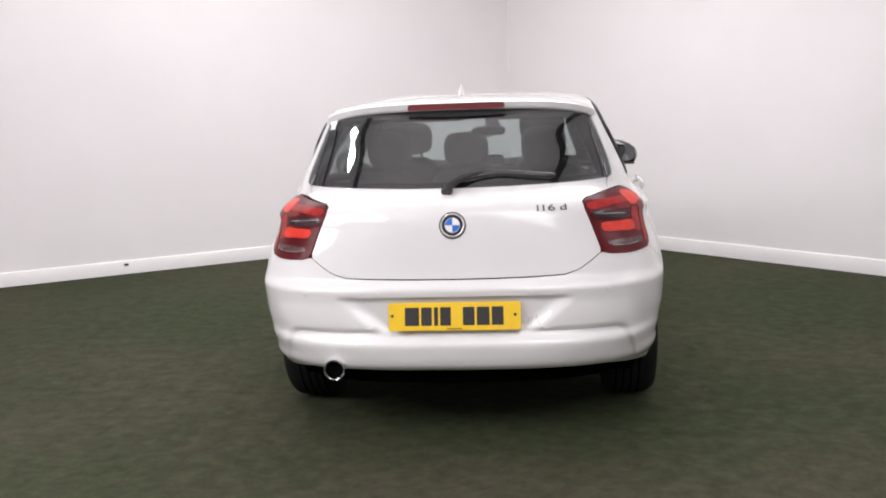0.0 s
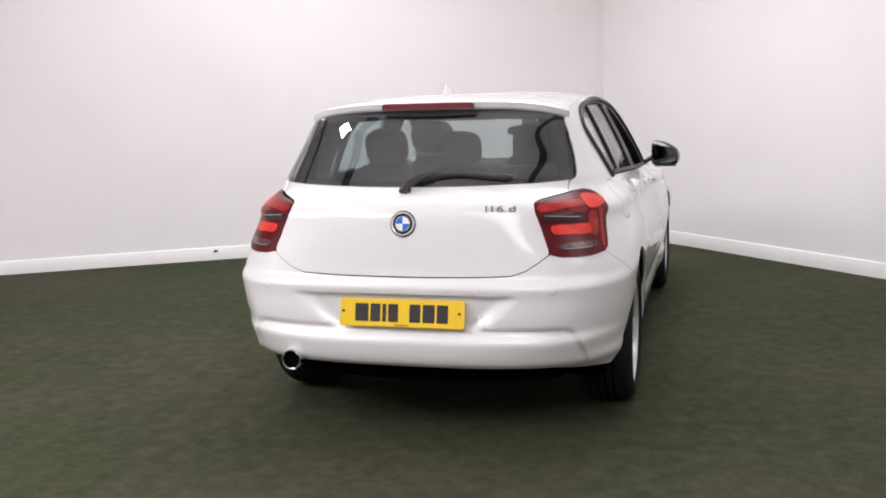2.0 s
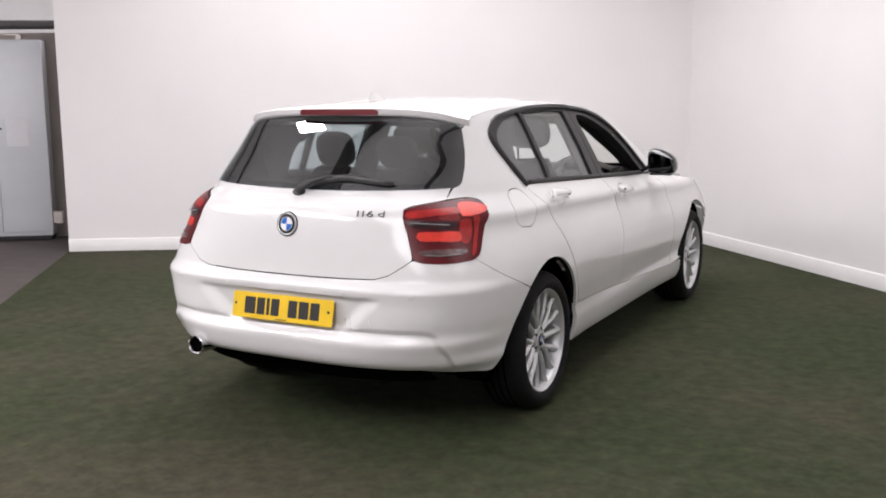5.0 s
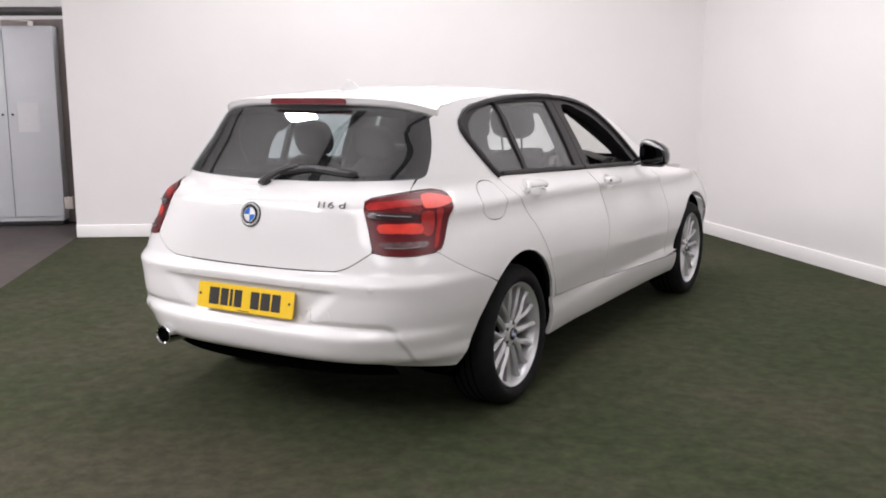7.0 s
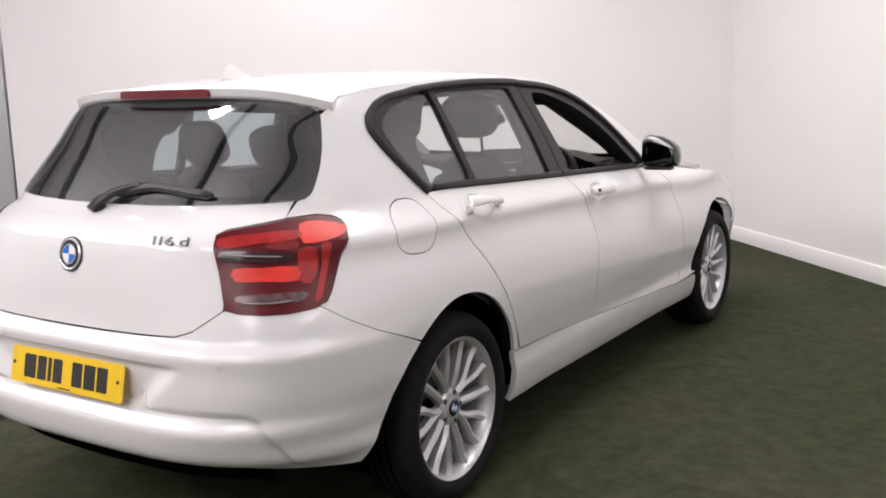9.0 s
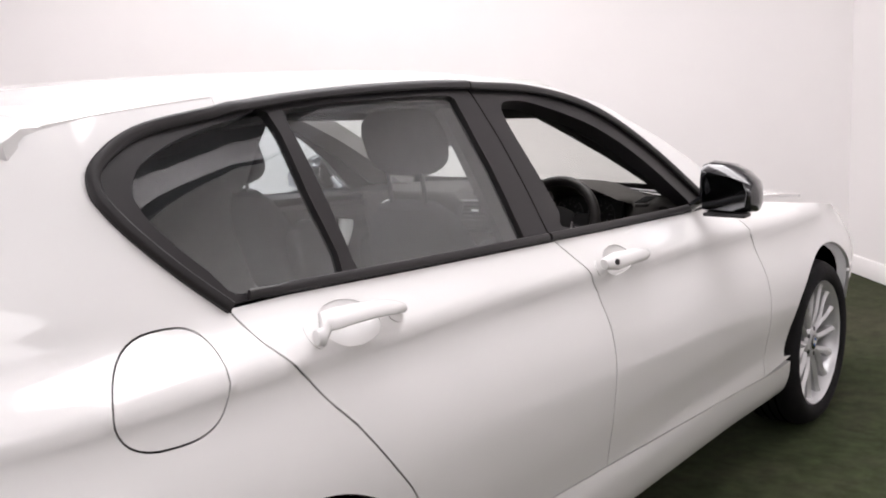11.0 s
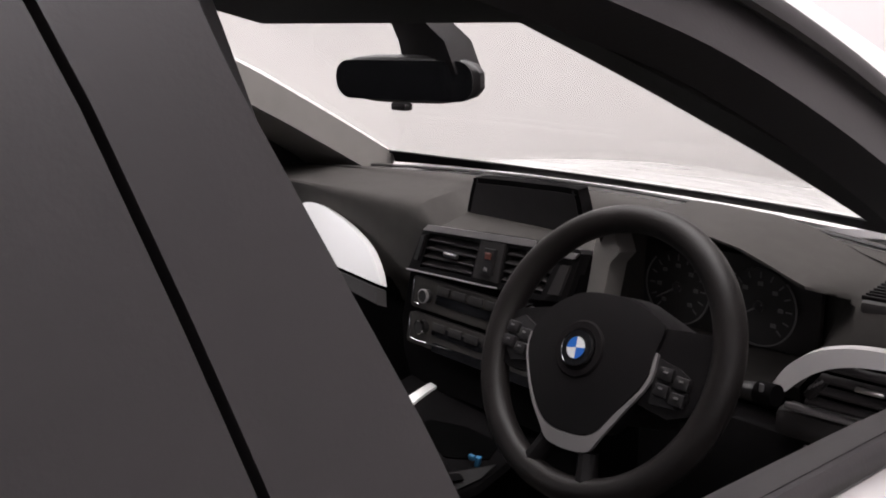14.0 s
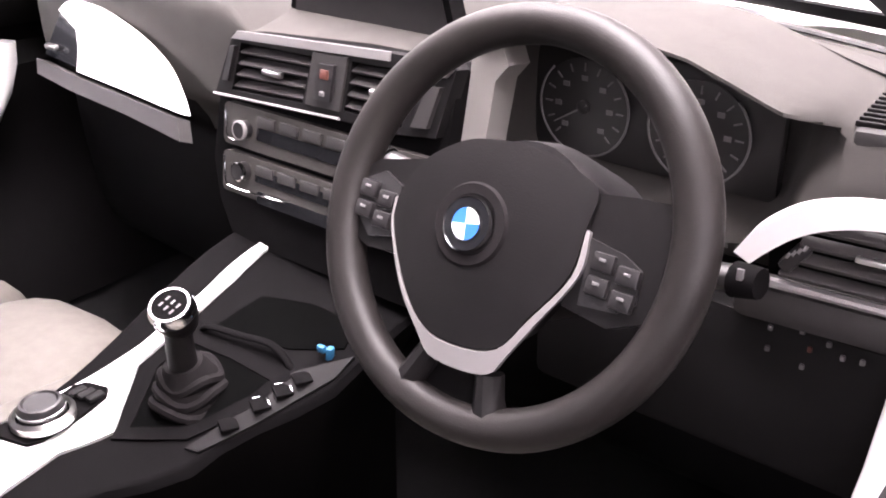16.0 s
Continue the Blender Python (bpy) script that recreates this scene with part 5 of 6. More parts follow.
# ---- the car: cabin ----
def dash_profile(x):
    """Cross-section of the dashboard at x, as (y, z), with the recessed instrument bay on the driver's side."""
    bay = step(0.212, 0.238, x) * (1 - step(0.520, 0.560, x))
    mid_bay = step(0.212, 0.238, x) * (1 - step(0.48, 0.535, x))
    low_bay = step(0.212, 0.238, x) * (1 - step(0.445, 0.50, x))
    hood = step(0.20, 0.29, x) * (1 - step(0.40, 0.57, x))
    e = (x / 0.72) ** 2
    end = 0.10 * step(0.60, 0.72, abs(x))
    yb = 2.945 - 0.14 * e
    top = 1.000 - 0.02 * e
    brim = top + 0.038 * hood
    roll = step(0.515, 0.565, x)
    mid = 1 - step(0.17, 0.20, abs(x - 0.04))
    fy = 2.605 + 0.02 * e + end
    return [(yb, 0.93), (yb - 0.02, 0.972 - 0.01 * e), (yb - 0.10, top - 0.004 + 0.2 * (brim - top)), (2.76 - 0.06 * e, top + 0.004 + 0.6 * (brim - top)), (2.72, brim - 0.002 - 0.020 * mid), (2.635 - 0.035 * bay + 0.040 * roll, brim - 0.012 + 0.006 * bay - 0.034 * mid),
            (2.612 - 0.014 * bay + 0.030 * roll, -0.006 * roll + min(0.975 + 0.045 * bay - 0.024 * mid, brim - 0.014)), (fy + 0.085 * bay + 0.010 * roll, min(0.945 + 0.055 * bay, brim - 0.024)), (fy + 0.10 * mid_bay, 0.915 - 0.035 * mid_bay), (fy + 0.02 * low_bay, 0.872 - 0.022 * low_bay), (fy + 0.005, 0.845), (fy + 0.03, 0.80), (fy + 0.035, 0.70), (fy + 0.06, 0.56), (fy + 0.15, 0.50), (yb, 0.55)]


xs_ = sorted(set([round(-0.72 + 0.04 * i, 3) for i in range(37)] + [0.19, 0.205, 0.212, 0.219, 0.225, 0.232, 0.238, 0.25, 0.49, 0.50, 0.51, 0.53, 0.535, 0.54, 0.545, 0.55, 0.555, 0.57, 0.58, 0.59, 0.61, 0.62]))
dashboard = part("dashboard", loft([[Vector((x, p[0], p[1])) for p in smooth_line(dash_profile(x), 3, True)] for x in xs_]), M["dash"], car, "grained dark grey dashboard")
# lower faces take the near-black, painting shade below the lit top
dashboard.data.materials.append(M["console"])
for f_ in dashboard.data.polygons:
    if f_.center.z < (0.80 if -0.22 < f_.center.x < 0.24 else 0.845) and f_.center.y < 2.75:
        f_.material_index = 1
# defroster slot line along the windscreen
part("defroster_strip", tube([(x, 2.90 - 0.13 * (x / 0.72) ** 2, 0.992 - 0.018 * (x / 0.72) ** 2) for x in [-0.6 + 0.05 * i for i in range(25)]], 0.006, 8, flat=0.5), M["plastic"], dashboard)

# passenger trim panel with its vent
trimL = lambda u, v, off=0.0: Vector((u, 2.580 + 0.45 * (v - 0.9) - off, v))
poly = smooth_line([(-0.493, 0.931), (-0.478, 0.943), (-0.445, 0.948), (-0.40, 0.944), (-0.32, 0.926), (-0.255, 0.902), (-0.215, 0.874), (-0.194, 0.852)], 4) + [(-0.30, 0.858), (-0.423, 0.864), (-0.430, 0.890), (-0.443, 0.912), (-0.470, 0.922)]
part("passenger_trim", sheet(poly, trimL, 0.02, 0.016, off=0.004), M["white_trim"], dashboard, "glossy white trim panel")
lo = [(-0.515, 0.868), (-0.423, 0.861), (-0.30, 0.855), (-0.192, 0.849), (-0.178, 0.826), (-0.30, 0.836), (-0.423, 0.842), (-0.505, 0.850)]
part("trim_ledge", sheet(lo, trimL, 0.03, 0.02, off=0.010), M["dash_mid"], dashboard, "dark grey ledge under the white trim")
part("side_vent", sheet([(-0.512, 0.872), (-0.496, 0.926), (-0.472, 0.919), (-0.446, 0.910), (-0.433, 0.888), (-0.427, 0.866)], trimL, 0.02, 0.012, off=-0.001), M["gloss"], dashboard, "black side air vent")
part("vent_wheel", box(-0.487, 2.566, 0.886, 0.024, 0.010, 0.008, 0.003), M["satin_chrome"], dashboard)

# centre stack: vents, radio, heater panel
stack_m = Matrix.Translation((0.045, 2.572, 0.920)) @ pose(0, 0, 0, 90 - 10, 0, 0)
SM = lambda u, v, off=0.0: stack_m @ Vector((u, v, off))
# stack panel near-black as well, for the shade under the radio
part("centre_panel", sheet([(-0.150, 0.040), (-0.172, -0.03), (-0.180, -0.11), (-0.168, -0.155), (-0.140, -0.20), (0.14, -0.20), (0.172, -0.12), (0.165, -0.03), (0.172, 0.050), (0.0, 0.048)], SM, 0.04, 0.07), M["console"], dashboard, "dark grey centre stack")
VL = [(-0.137, -0.021), (-0.124, 0.033), (-0.012, 0.036), (-0.023, -0.015)]
VR = [(0.038, -0.011), (0.045, 0.040), (0.138, 0.044), (0.116, -0.013)]
part("vent_surround", sheet([(-0.166, -0.030), (-0.139, 0.038), (-0.130, 0.044), (0.096, 0.056), (0.172, 0.058), (0.177, 0.053), (0.160, -0.014), (0.10, -0.022), (0.034, -0.022)], SM, 0.04, 0.02, [VL, VR], off=0.012), M["dash_low"], dashboard, "dark air vent surround")
part("vent_top_edge", sheet([(-0.138, 0.036), (-0.128, 0.0455), (0.096, 0.0575), (0.096, 0.0485), (-0.12, 0.037)], SM, 0.04, 0.004, off=0.0145), M["silver"], dashboard, "grey metal edge along the top of the vents")
part("vent_lower_edge", tube([SM(-0.166 + 0.02 * k, -0.0295 + 0.0009 * k, 0.014) for k in range(11)], 0.0016, 6), M["silver"], dashboard)
for q4 in (VL, VR):
    # black floor stands for the dim depth behind the slats
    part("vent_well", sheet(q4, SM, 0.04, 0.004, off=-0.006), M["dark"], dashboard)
    for k in range(4):
        f = 0.14 + 0.24 * k
        a_, b_ = [q4[0][i] + (q4[1][i] - q4[0][i]) * f for i in (0, 1)], [q4[3][i] + (q4[2][i] - q4[3][i]) * f for i in (0, 1)]
        part("vent_slat", loft([[SM(p[0], p[1] - 0.0045, 0.010), SM(p[0], p[1] - 0.0025, 0.0115), SM(p[0], p[1] + 0.006, -0.003), SM(p[0], p[1] + 0.004, -0.004)] for p in (a_, b_)]), M["dash_mid"], dashboard)
    cx_, cy_ = sum(p[0] for p in q4) / 4 + 0.004, sum(p[1] for p in q4) / 4
    b = box(cx_, cy_, 0.013, 0.030, 0.007, 0.007, 0.002)
    b.transform(stack_m)
    part("vent_tab", b, M["satin_chrome"], dashboard)
part("vent_thumbwheel", sheet([(-0.150, -0.012), (-0.138, 0.028), (-0.130, 0.029), (-0.141, -0.011)], SM, 0.02, 0.006, off=0.016), M["plastic"], dashboard)
part("vent_end_cap", sheet([(0.138, 0.0510), (0.140, 0.043), (0.168, 0.045), (0.175, 0.0530)], SM, 0.02, 0.008, off=0.017), M["silver"], dashboard, "grey metal end of the vents")
part("vent_thumbwheel", sheet([(0.132, -0.008), (0.149, 0.034), (0.164, 0.035), (0.152, -0.006)], SM, 0.02, 0.008, off=0.018), M["dash_mid"], dashboard)
part("switch_panel", sheet([(-0.016, -0.014), (-0.008, 0.041), (0.041, 0.043), (0.034, -0.013)], SM, 0.02, 0.006, off=0.015), M["dash_mid"], dashboard)
part("hazard_button", sheet([(0.000, -0.006), (0.004, 0.032), (0.027, 0.033), (0.023, -0.005)], SM, 0.02, 0.006, off=0.019), M["plastic"], dashboard)
for nm_, u_, v_, wd_, hh_, mt_ in (("hazard_mark", 0.0145, 0.022, 0.012, 0.010, "amber"), ("lock_mark", 0.0125, 0.002, 0.007, 0.005, "mark")):
    b = box(u_, v_, 0.0195, wd_, hh_, 0.002, 0.0008)
    b.transform(stack_m)
    part(nm_, b, M[mt_], dashboard)
for nm, v0, v1, kv in (("radio_panel", -0.084, -0.036, -0.062), ("heater_panel", -0.140, -0.092, -0.110)):
    p_ = part(nm, sheet(rrect(-0.152, v0, 0.160, v1, 0.008), SM, 0.04, 0.010, off=0.010), M["dash"], dashboard)
    part("slot", sheet(rrect(-0.094, kv - 0.008, 0.118, kv + 0.006, 0.002, 2), SM, 0.04, 0.002, off=0.0115), M["gloss"], p_)
    if "heater" in nm:
        part("lower_bar", sheet(rrect(-0.090, v0 - 0.002, 0.150, v0 + 0.012, 0.003, 2), SM, 0.04, 0.002, off=0.0118), M["gloss"], p_)
    line = [(-0.147, v1 - 0.006), (-0.144, v0 + 0.012), (-0.140, v0 + 0.007)] + ([(-0.120, v0 + 0.006), (-0.080, v0 + 0.008), (-0.045, v0 + 0.010)] if "heater" in nm else [(-0.130, v0 + 0.006), (-0.122, v0 + 0.009)])
    part("chrome_line", tube([SM(a_, b_, 0.012) for a_, b_ in line], 0.0013, 6), M["chrome"], p_)
    km_ = stack_m @ Matrix.Translation((-0.113, kv, 0.010))
    part("knob", lathe([(0.0105, 0), (0.0105, 0.010), (0.009, 0.012), (0, 0.012)], 24, km_), M["plastic"], p_)
    part("knob_ring", lathe([(0.0112, 0.008), (0.0112, 0.0115), (0.0095, 0.0126), (0.0093, 0.010)], 24, km_, None, True), M["silver"] if "radio" in nm else M["chrome"], p_)
    for k in range(6):
        b = box(-0.078 + 0.036 * k, v1 - 0.012, 0.0115, 0.028, 0.012, 0.004, 0.001)
        b.transform(stack_m)
        part("button", b, M["dash_mid"], p_)

# screen
scr_surf = lambda u, v, off=0.0: Vector((u, 2.690 - 0.10 * (v - 0.985) - off, v))
scr_line = smooth_line([(-0.128, 0.950), (-0.116, 0.985), (-0.102, 1.018), (-0.092, 1.025), (0.005, 1.030), (0.108, 1.033), (0.120, 1.026), (0.128, 0.99), (0.134, 0.950)], 4)
scr = part("display_screen", sheet(scr_line, scr_surf, 0.03, 0.022, off=0.010), M["console"], car, "dark switched-off display on the dashboard")
part("screen_glass", sheet(inset(scr_line, 0.009), scr_surf, 0.04, 0.002, off=0.0115), M["plastic"], scr)
part("screen_foot", box(0.0, 2.70, 0.935, 0.20, 0.06, 0.06, 0.01), M["plastic"], scr)

# driver's side vent with white arc
vr = lambda u, v, off=0.0: Vector((u, 2.588 - off + 0.10 * (u - 0.56), v))
arcO = smooth_line([(0.508, 0.884), (0.523, 0.908), (0.546, 0.928), (0.572, 0.939), (0.605, 0.945), (0.66, 0.947)], 5)
arcI = smooth_line([(0.66, 0.930), (0.607, 0.926), (0.576, 0.919), (0.554, 0.908), (0.537, 0.894), (0.521, 0.877)], 5)
part("driver_trim", sheet(arcO + arcI, lambda u, v, off=0.0: vr(u, v, off), 0.012, -0.014, off=0.016), M["white_trim"], dashboard, "white trim arc round the driver's vent")
b = part("side_vent", sheet([(0.528, 0.880), (0.540, 0.897), (0.554, 0.912), (0.578, 0.926), (0.608, 0.932), (0.66, 0.935), (0.66, 0.862), (0.53, 0.862)], vr, 0.02, -0.004, off=0.004), M["dark"], dashboard, "black side air vent")
for k in range(4):
    part("vent_slat", box(0.60, 2.572, 0.873 + 0.014 * k, 0.115 - 0.012 * k, 0.012, 0.004, 0.001, pose(0, 0, 0, 20, 0, 5)), M["dash_mid"], dashboard)
part("vent_tab", box(0.612, 2.562, 0.902, 0.030, 0.006, 0.005, 0.002, pose(0, 0, 0, 0, 0, 5)), M["satin_chrome"], dashboard)
part("vent_dial", box(0.553, 2.566, 0.888, 0.012, 0.010, 0.030, 0.004, pose(0, 0, 0, 0, 35, 5)), M["plastic"], dashboard)
for k in range(4):
    part("dial_mark", box(0.549 + 0.004 * k, 2.5605, 0.890 + 0.003 * k, 0.0025, 0.002, 0.005, 0.0005, pose(0, 0, 0, 0, 25, 5)), M["mark"], dashboard)
part("chrome_strip", tube([(0.520 + 0.012 * i, 2.566 + 0.001 * i, 0.860) for i in range(13)], 0.0042, 8), M["silver"], dashboard)
part("vent_ledge", box(0.585, 2.590, 0.838, 0.16, 0.04, 0.034, 0.010, pose(0, 0, 0, 0, 0, 5)), M["dash_mid"], dashboard)
part("lower_panel", box(0.50, 2.62, 0.74, 0.40, 0.06, 0.15, 0.012), M["dash_low"], dashboard)
for k, (dx, dz, mm) in enumerate(((0, 0.0, "mark"), (0.026, 0.006, "mark"), (0.034, -0.008, "amber"), (0.048, 0.002, "mark"), (0.060, -0.006, "mark"), (0.0, -0.02, "mark"), (0.03, -0.026, "mark"), (0.075, -0.004, "mark"))):
    part("light_switch_mark", box(0.535 + dx, 2.588, 0.808 + dz, 0.004, 0.003, 0.005, 0.0008), M[mm], dashboard)
# corner speaker grille
gp = part("corner_vent", box(0.576, 2.678, 0.967, 0.045, 0.085, 0.020, 0.004, pose(0, 0, 0, 7, 0, 8)), M["dash_mid"], dashboard)
for k in range(9):
    part("grille_bar", box(0.576, 2.644 + 0.0085 * k, 0.9745 + 0.001 * k, 0.038, 0.003, 0.005, 0.001, pose(0, 0, 0, 7, 0, 8)), M["dash_low"], gp)

# instruments
cl = part("instrument_panel", box(0.356, 2.694, 0.926, 0.264, 0.012, 0.114, 0.004), M["gauge"], car, "dark instrument cluster with two dials")
for gx, r in ((0.290, 0.050), (0.411, 0.050)):
    gm = Matrix.Translation((gx, 2.684, 0.923)) @ pose(0, 0, 0, 90, 0, 0)
    ringp = [(r * math.cos(radians(a)), r * math.sin(radians(a))) for a in range(-225 + 0, 46, 6)]
    part("dial_ring", tube([gm @ Vector((x, y, 0.002)) for x, y in ringp], 0.0012, 6), M["mark"], cl)
    part("dial_face", lathe([(r * 0.97, 0), (r * 0.97, 0.0012), (0, 0.0012)], 40, gm), M["gauge"], cl)
    for k in range(13):
        a = radians(225 - 270 * k / 12)
        b = box(0, 0, 0, 0.008, 0.0016, 0.001, 0)
        b.transform(gm @ Matrix.Translation((0.80 * r * math.cos(a), 0.80 * r * math.sin(a), 0.002)) @ Matrix.Rotation(a, 4, "Z"))
        part("dial_mark", b, M["mark"], cl, "", False)
        if k % 2 == 0:
            b = box(0, 0, 0, 0.007, 0.005, 0.0008, 0)
            b.transform(gm @ Matrix.Translation((0.58 * r * math.cos(a), 0.58 * r * math.sin(a), 0.002)))
            part("dial_figure", b, M["mark"], cl, "", False)
    a = radians(212)
    part("needle", tube([gm @ Vector((-0.006 * math.cos(a), -0.006 * math.sin(a), 0.004)), gm @ Vector((0.75 * r * math.cos(a), 0.75 * r * math.sin(a), 0.004))], [0.0016, 0.0008], 6), M["mark"], cl)
    part("needle_cap", lathe([(0.007, 0), (0.007, 0.004), (0.004, 0.006), (0, 0.006)], 16, gm), M["plastic"], cl)
# column cowl beside the stack, its grey made paler for the windscreen's light
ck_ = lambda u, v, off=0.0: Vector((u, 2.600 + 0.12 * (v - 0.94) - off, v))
part("cluster_cheek", sheet([(0.192, 0.880), (0.216, 0.962), (0.219, 0.993), (0.247, 1.003), (0.259, 0.978), (0.246, 0.962), (0.239, 0.900), (0.238, 0.880)], ck_, 0.02, 0.035, off=0.006), M["cheek"], dashboard, "cheek beside the instruments, greyed paler for the light on it")

# steering wheel
SWC, SWT = Vector((0.383, 2.418, 0.922)), 27
swm = Matrix.Translation(SWC) @ pose(0, 0, 0, 90 - SWT, 0, 0) @ Matrix.Scale(0.885, 4)
sw = part("steering_wheel", tube([swm @ Vector((0.1705 * math.cos(a), 0.1705 * math.sin(a), -0.004)) for a in [i * math.tau / 72 for i in range(72)]], [0.0155 + 0.0015 * abs(math.cos(i * math.tau / 72)) for i in range(72)], 16, None, True), M["rim_leather"], car, "black leather steering wheel with a silver trim")
bulge = lambda u, v, off=0.0: swm @ Vector((u, v, 0.023 - 0.8 * ((u + 0.012) ** 2 * 1.1 + (v + 0.010) ** 2) + off))
cov = smooth_line([(-0.029, 0.064), (0.026, 0.068), (0.072, 0.0565), (0.087, 0.0455), (0.086, 0.018), (0.0835, -0.022), (0.061, -0.062), (0.039, -0.096), (0.001, -0.106), (-0.034, -0.102), (-0.063, -0.077), (-0.0935, -0.030), (-0.098, -0.002), (-0.084, 0.029), (-0.060, 0.050)], 4, True)
for a0 in (40, 140, -62, -118):
    ca, sa = math.cos(math.radians(a0)), math.sin(math.radians(a0))
    ring_r = 0.0158 + 0.0015 * abs(ca)
    part("stitched_seam", tube([swm @ Vector(((0.1705 + ring_r * math.cos(b)) * ca, (0.1705 + ring_r * math.cos(b)) * sa, -0.004 + ring_r * math.sin(b))) for b in [i * math.tau / 20 for i in range(20)]], 0.0008, 6, None, True), M["dash"], sw)
part("airbag_cover", sheet(cov, bulge, 0.012, 0.05), M["leather"], sw, "black airbag cover")
trim_o = smooth_line([(0.0905, 0.016), (0.0915, -0.019), (0.0675, -0.067), (0.049, -0.101), (0.037, -0.119), (0.008, -0.125), (-0.024, -0.123), (-0.040, -0.108), (-0.068, -0.078), (-0.0965, -0.030), (-0.1005, -0.004)], 4)
trim_i = smooth_line([(-0.0988, -0.003), (-0.0942, -0.031), (-0.064, -0.078), (-0.034, -0.1032), (0.001, -0.1072), (0.039, -0.0974), (0.0625, -0.063), (0.0860, -0.022), (0.0872, 0.017)], 4)
part("silver_trim", sheet(trim_o + trim_i, bulge, 0.012, 0.006, off=0.001), M["silver"], sw, "satin silver trim round the airbag cover")
pad_at = lambda u, v, off=0.0: swm @ Vector((u, v, 0.006 - 0.08 * (abs(u) - 0.08) + off))
PAD_R = [(0.0895, 0.012), (0.119, 0.007), (0.136, -0.001), (0.1395, -0.027), (0.126, -0.038), (0.0946, -0.041)]
PAD_L = [(-0.103, -0.040), (-0.128, -0.046), (-0.148, -0.030), (-0.150, 0.003), (-0.128, 0.015), (-0.104, 0.006)]
for sp_poly, pd in (([(0.080, -0.046), (0.120, -0.052), (0.150, -0.038), (0.161, 0.0), (0.159, 0.054), (0.115, 0.051), (0.080, 0.046)], PAD_R), ([(-0.085, 0.036), (-0.143, 0.023), (-0.161, 0.008), (-0.160, -0.046), (-0.13, -0.056), (-0.085, -0.052)], PAD_L)):
    part("spoke", sheet(sp_poly if sp_poly[0][0] > 0 else sp_poly[::-1], pad_at, 0.02, 0.026), M["leather"], sw)
    ctr = [sum(p[i] for p in pd) / len(pd) for i in (0, 1)]
    part("button_pad", sheet(pd[::-1] if pd[0][0] > 0 else pd, pad_at, 0.02, 0.006, off=0.004), M["plastic"], sw)
    for k in range(4):
        bu, bv = ctr[0] - 0.011 + 0.023 * (k % 2), ctr[1] + 0.011 - 0.019 * (k // 2) - 0.005 * (k % 2)
        b = box(bu, bv, 0.0085, 0.019, 0.015, 0.008, 0.002)
        b.transform(swm)
        part("wheel_button", b, M["plastic"], sw)
        b = box(bu, bv + 0.002, 0.0131, 0.006, 0.0025, 0.001, 0.0003)
        b.transform(swm)
        part("button_mark", b, M["mark"], sw)
part("lower_spoke", tube([swm @ Vector((0.032, -0.120, 0.000)), swm @ Vector((0.036, -0.143, -0.004)), swm @ Vector((0.043, -0.164, -0.006))], [0.011, 0.012, 0.016], 10), M["leather"], sw)
part("lower_spoke", tube([swm @ Vector((-0.030, -0.120, 0.000)), swm @ Vector((-0.042, -0.143, -0.004)), swm @ Vector((-0.050, -0.162, -0.006))], [0.011, 0.012, 0.016], 10), M["leather"], sw)
part("spoke_filler", sheet([(-0.040, -0.160), (0.040, -0.160), (0.034, -0.118), (-0.032, -0.118)], lambda u, v, off=0.0: swm @ Vector((u, v, -0.004 + off)), 0.02, 0.008), M["console"], sw)
rbm = Matrix.Translation(bulge(-0.0125, -0.0065, 0.001)) @ swm.to_3x3().to_4x4() @ Matrix.Rotation(radians(11), 4, "Z")
rb_ = roundel(car, rbm, 0.0235, "wheel_badge", "chrome", 0.93)
part("badge_recess", lathe([(0.036, -0.002), (0.034, 0.0012), (0.026, 0.0004), (0.024, -0.002)], 36, rbm, None, True), M["gaiter"], sw)
part("hub_column", lathe([(0.075, -0.025), (0.080, -0.06), (0.070, -0.16), (0.0, -0.16)], 28, swm), M["plastic"], sw)
for s, z_ in ((1, 0.0), (-1, 0.01)):
    part("stalk", tube([swm @ Vector((s * 0.05, 0.0, -0.075)), swm @ Vector((s * 0.12, 0.006 + z_, -0.070)), swm @ Vector((s * 0.185, 0.012 + z_, -0.060))], [0.009, 0.010, 0.013], 12, flat=0.75), M["plastic"], sw)
    part("stalk_end", tube([swm @ Vector((s * 0.183, 0.0118 + z_, -0.0605)), swm @ Vector((s * 0.205, 0.014 + z_, -0.057))], [0.014, 0.012], 12, flat=0.9), M["console"], sw)
    part("stalk_mark", box(*(swm @ Vector((s * 0.192, 0.016 + z_, -0.044))), 0.005, 0.002, 0.010, 0.0006), M["mark"], sw)

# centre console
def cz(y):
    return 0.640 + 0.095 * step(2.24, 2.56, y)


def con_surf(x, y, off=0.0):
    return Vector((x, y, cz(y) - 0.004 - 0.020 * min(max((x + 0.095) / 0.225, 0), 1) + off))


con_edge = lambda y: 0.050 + 0.058 * step(2.20, 2.325, y) + 0.066 * step(2.325, 2.45, y)
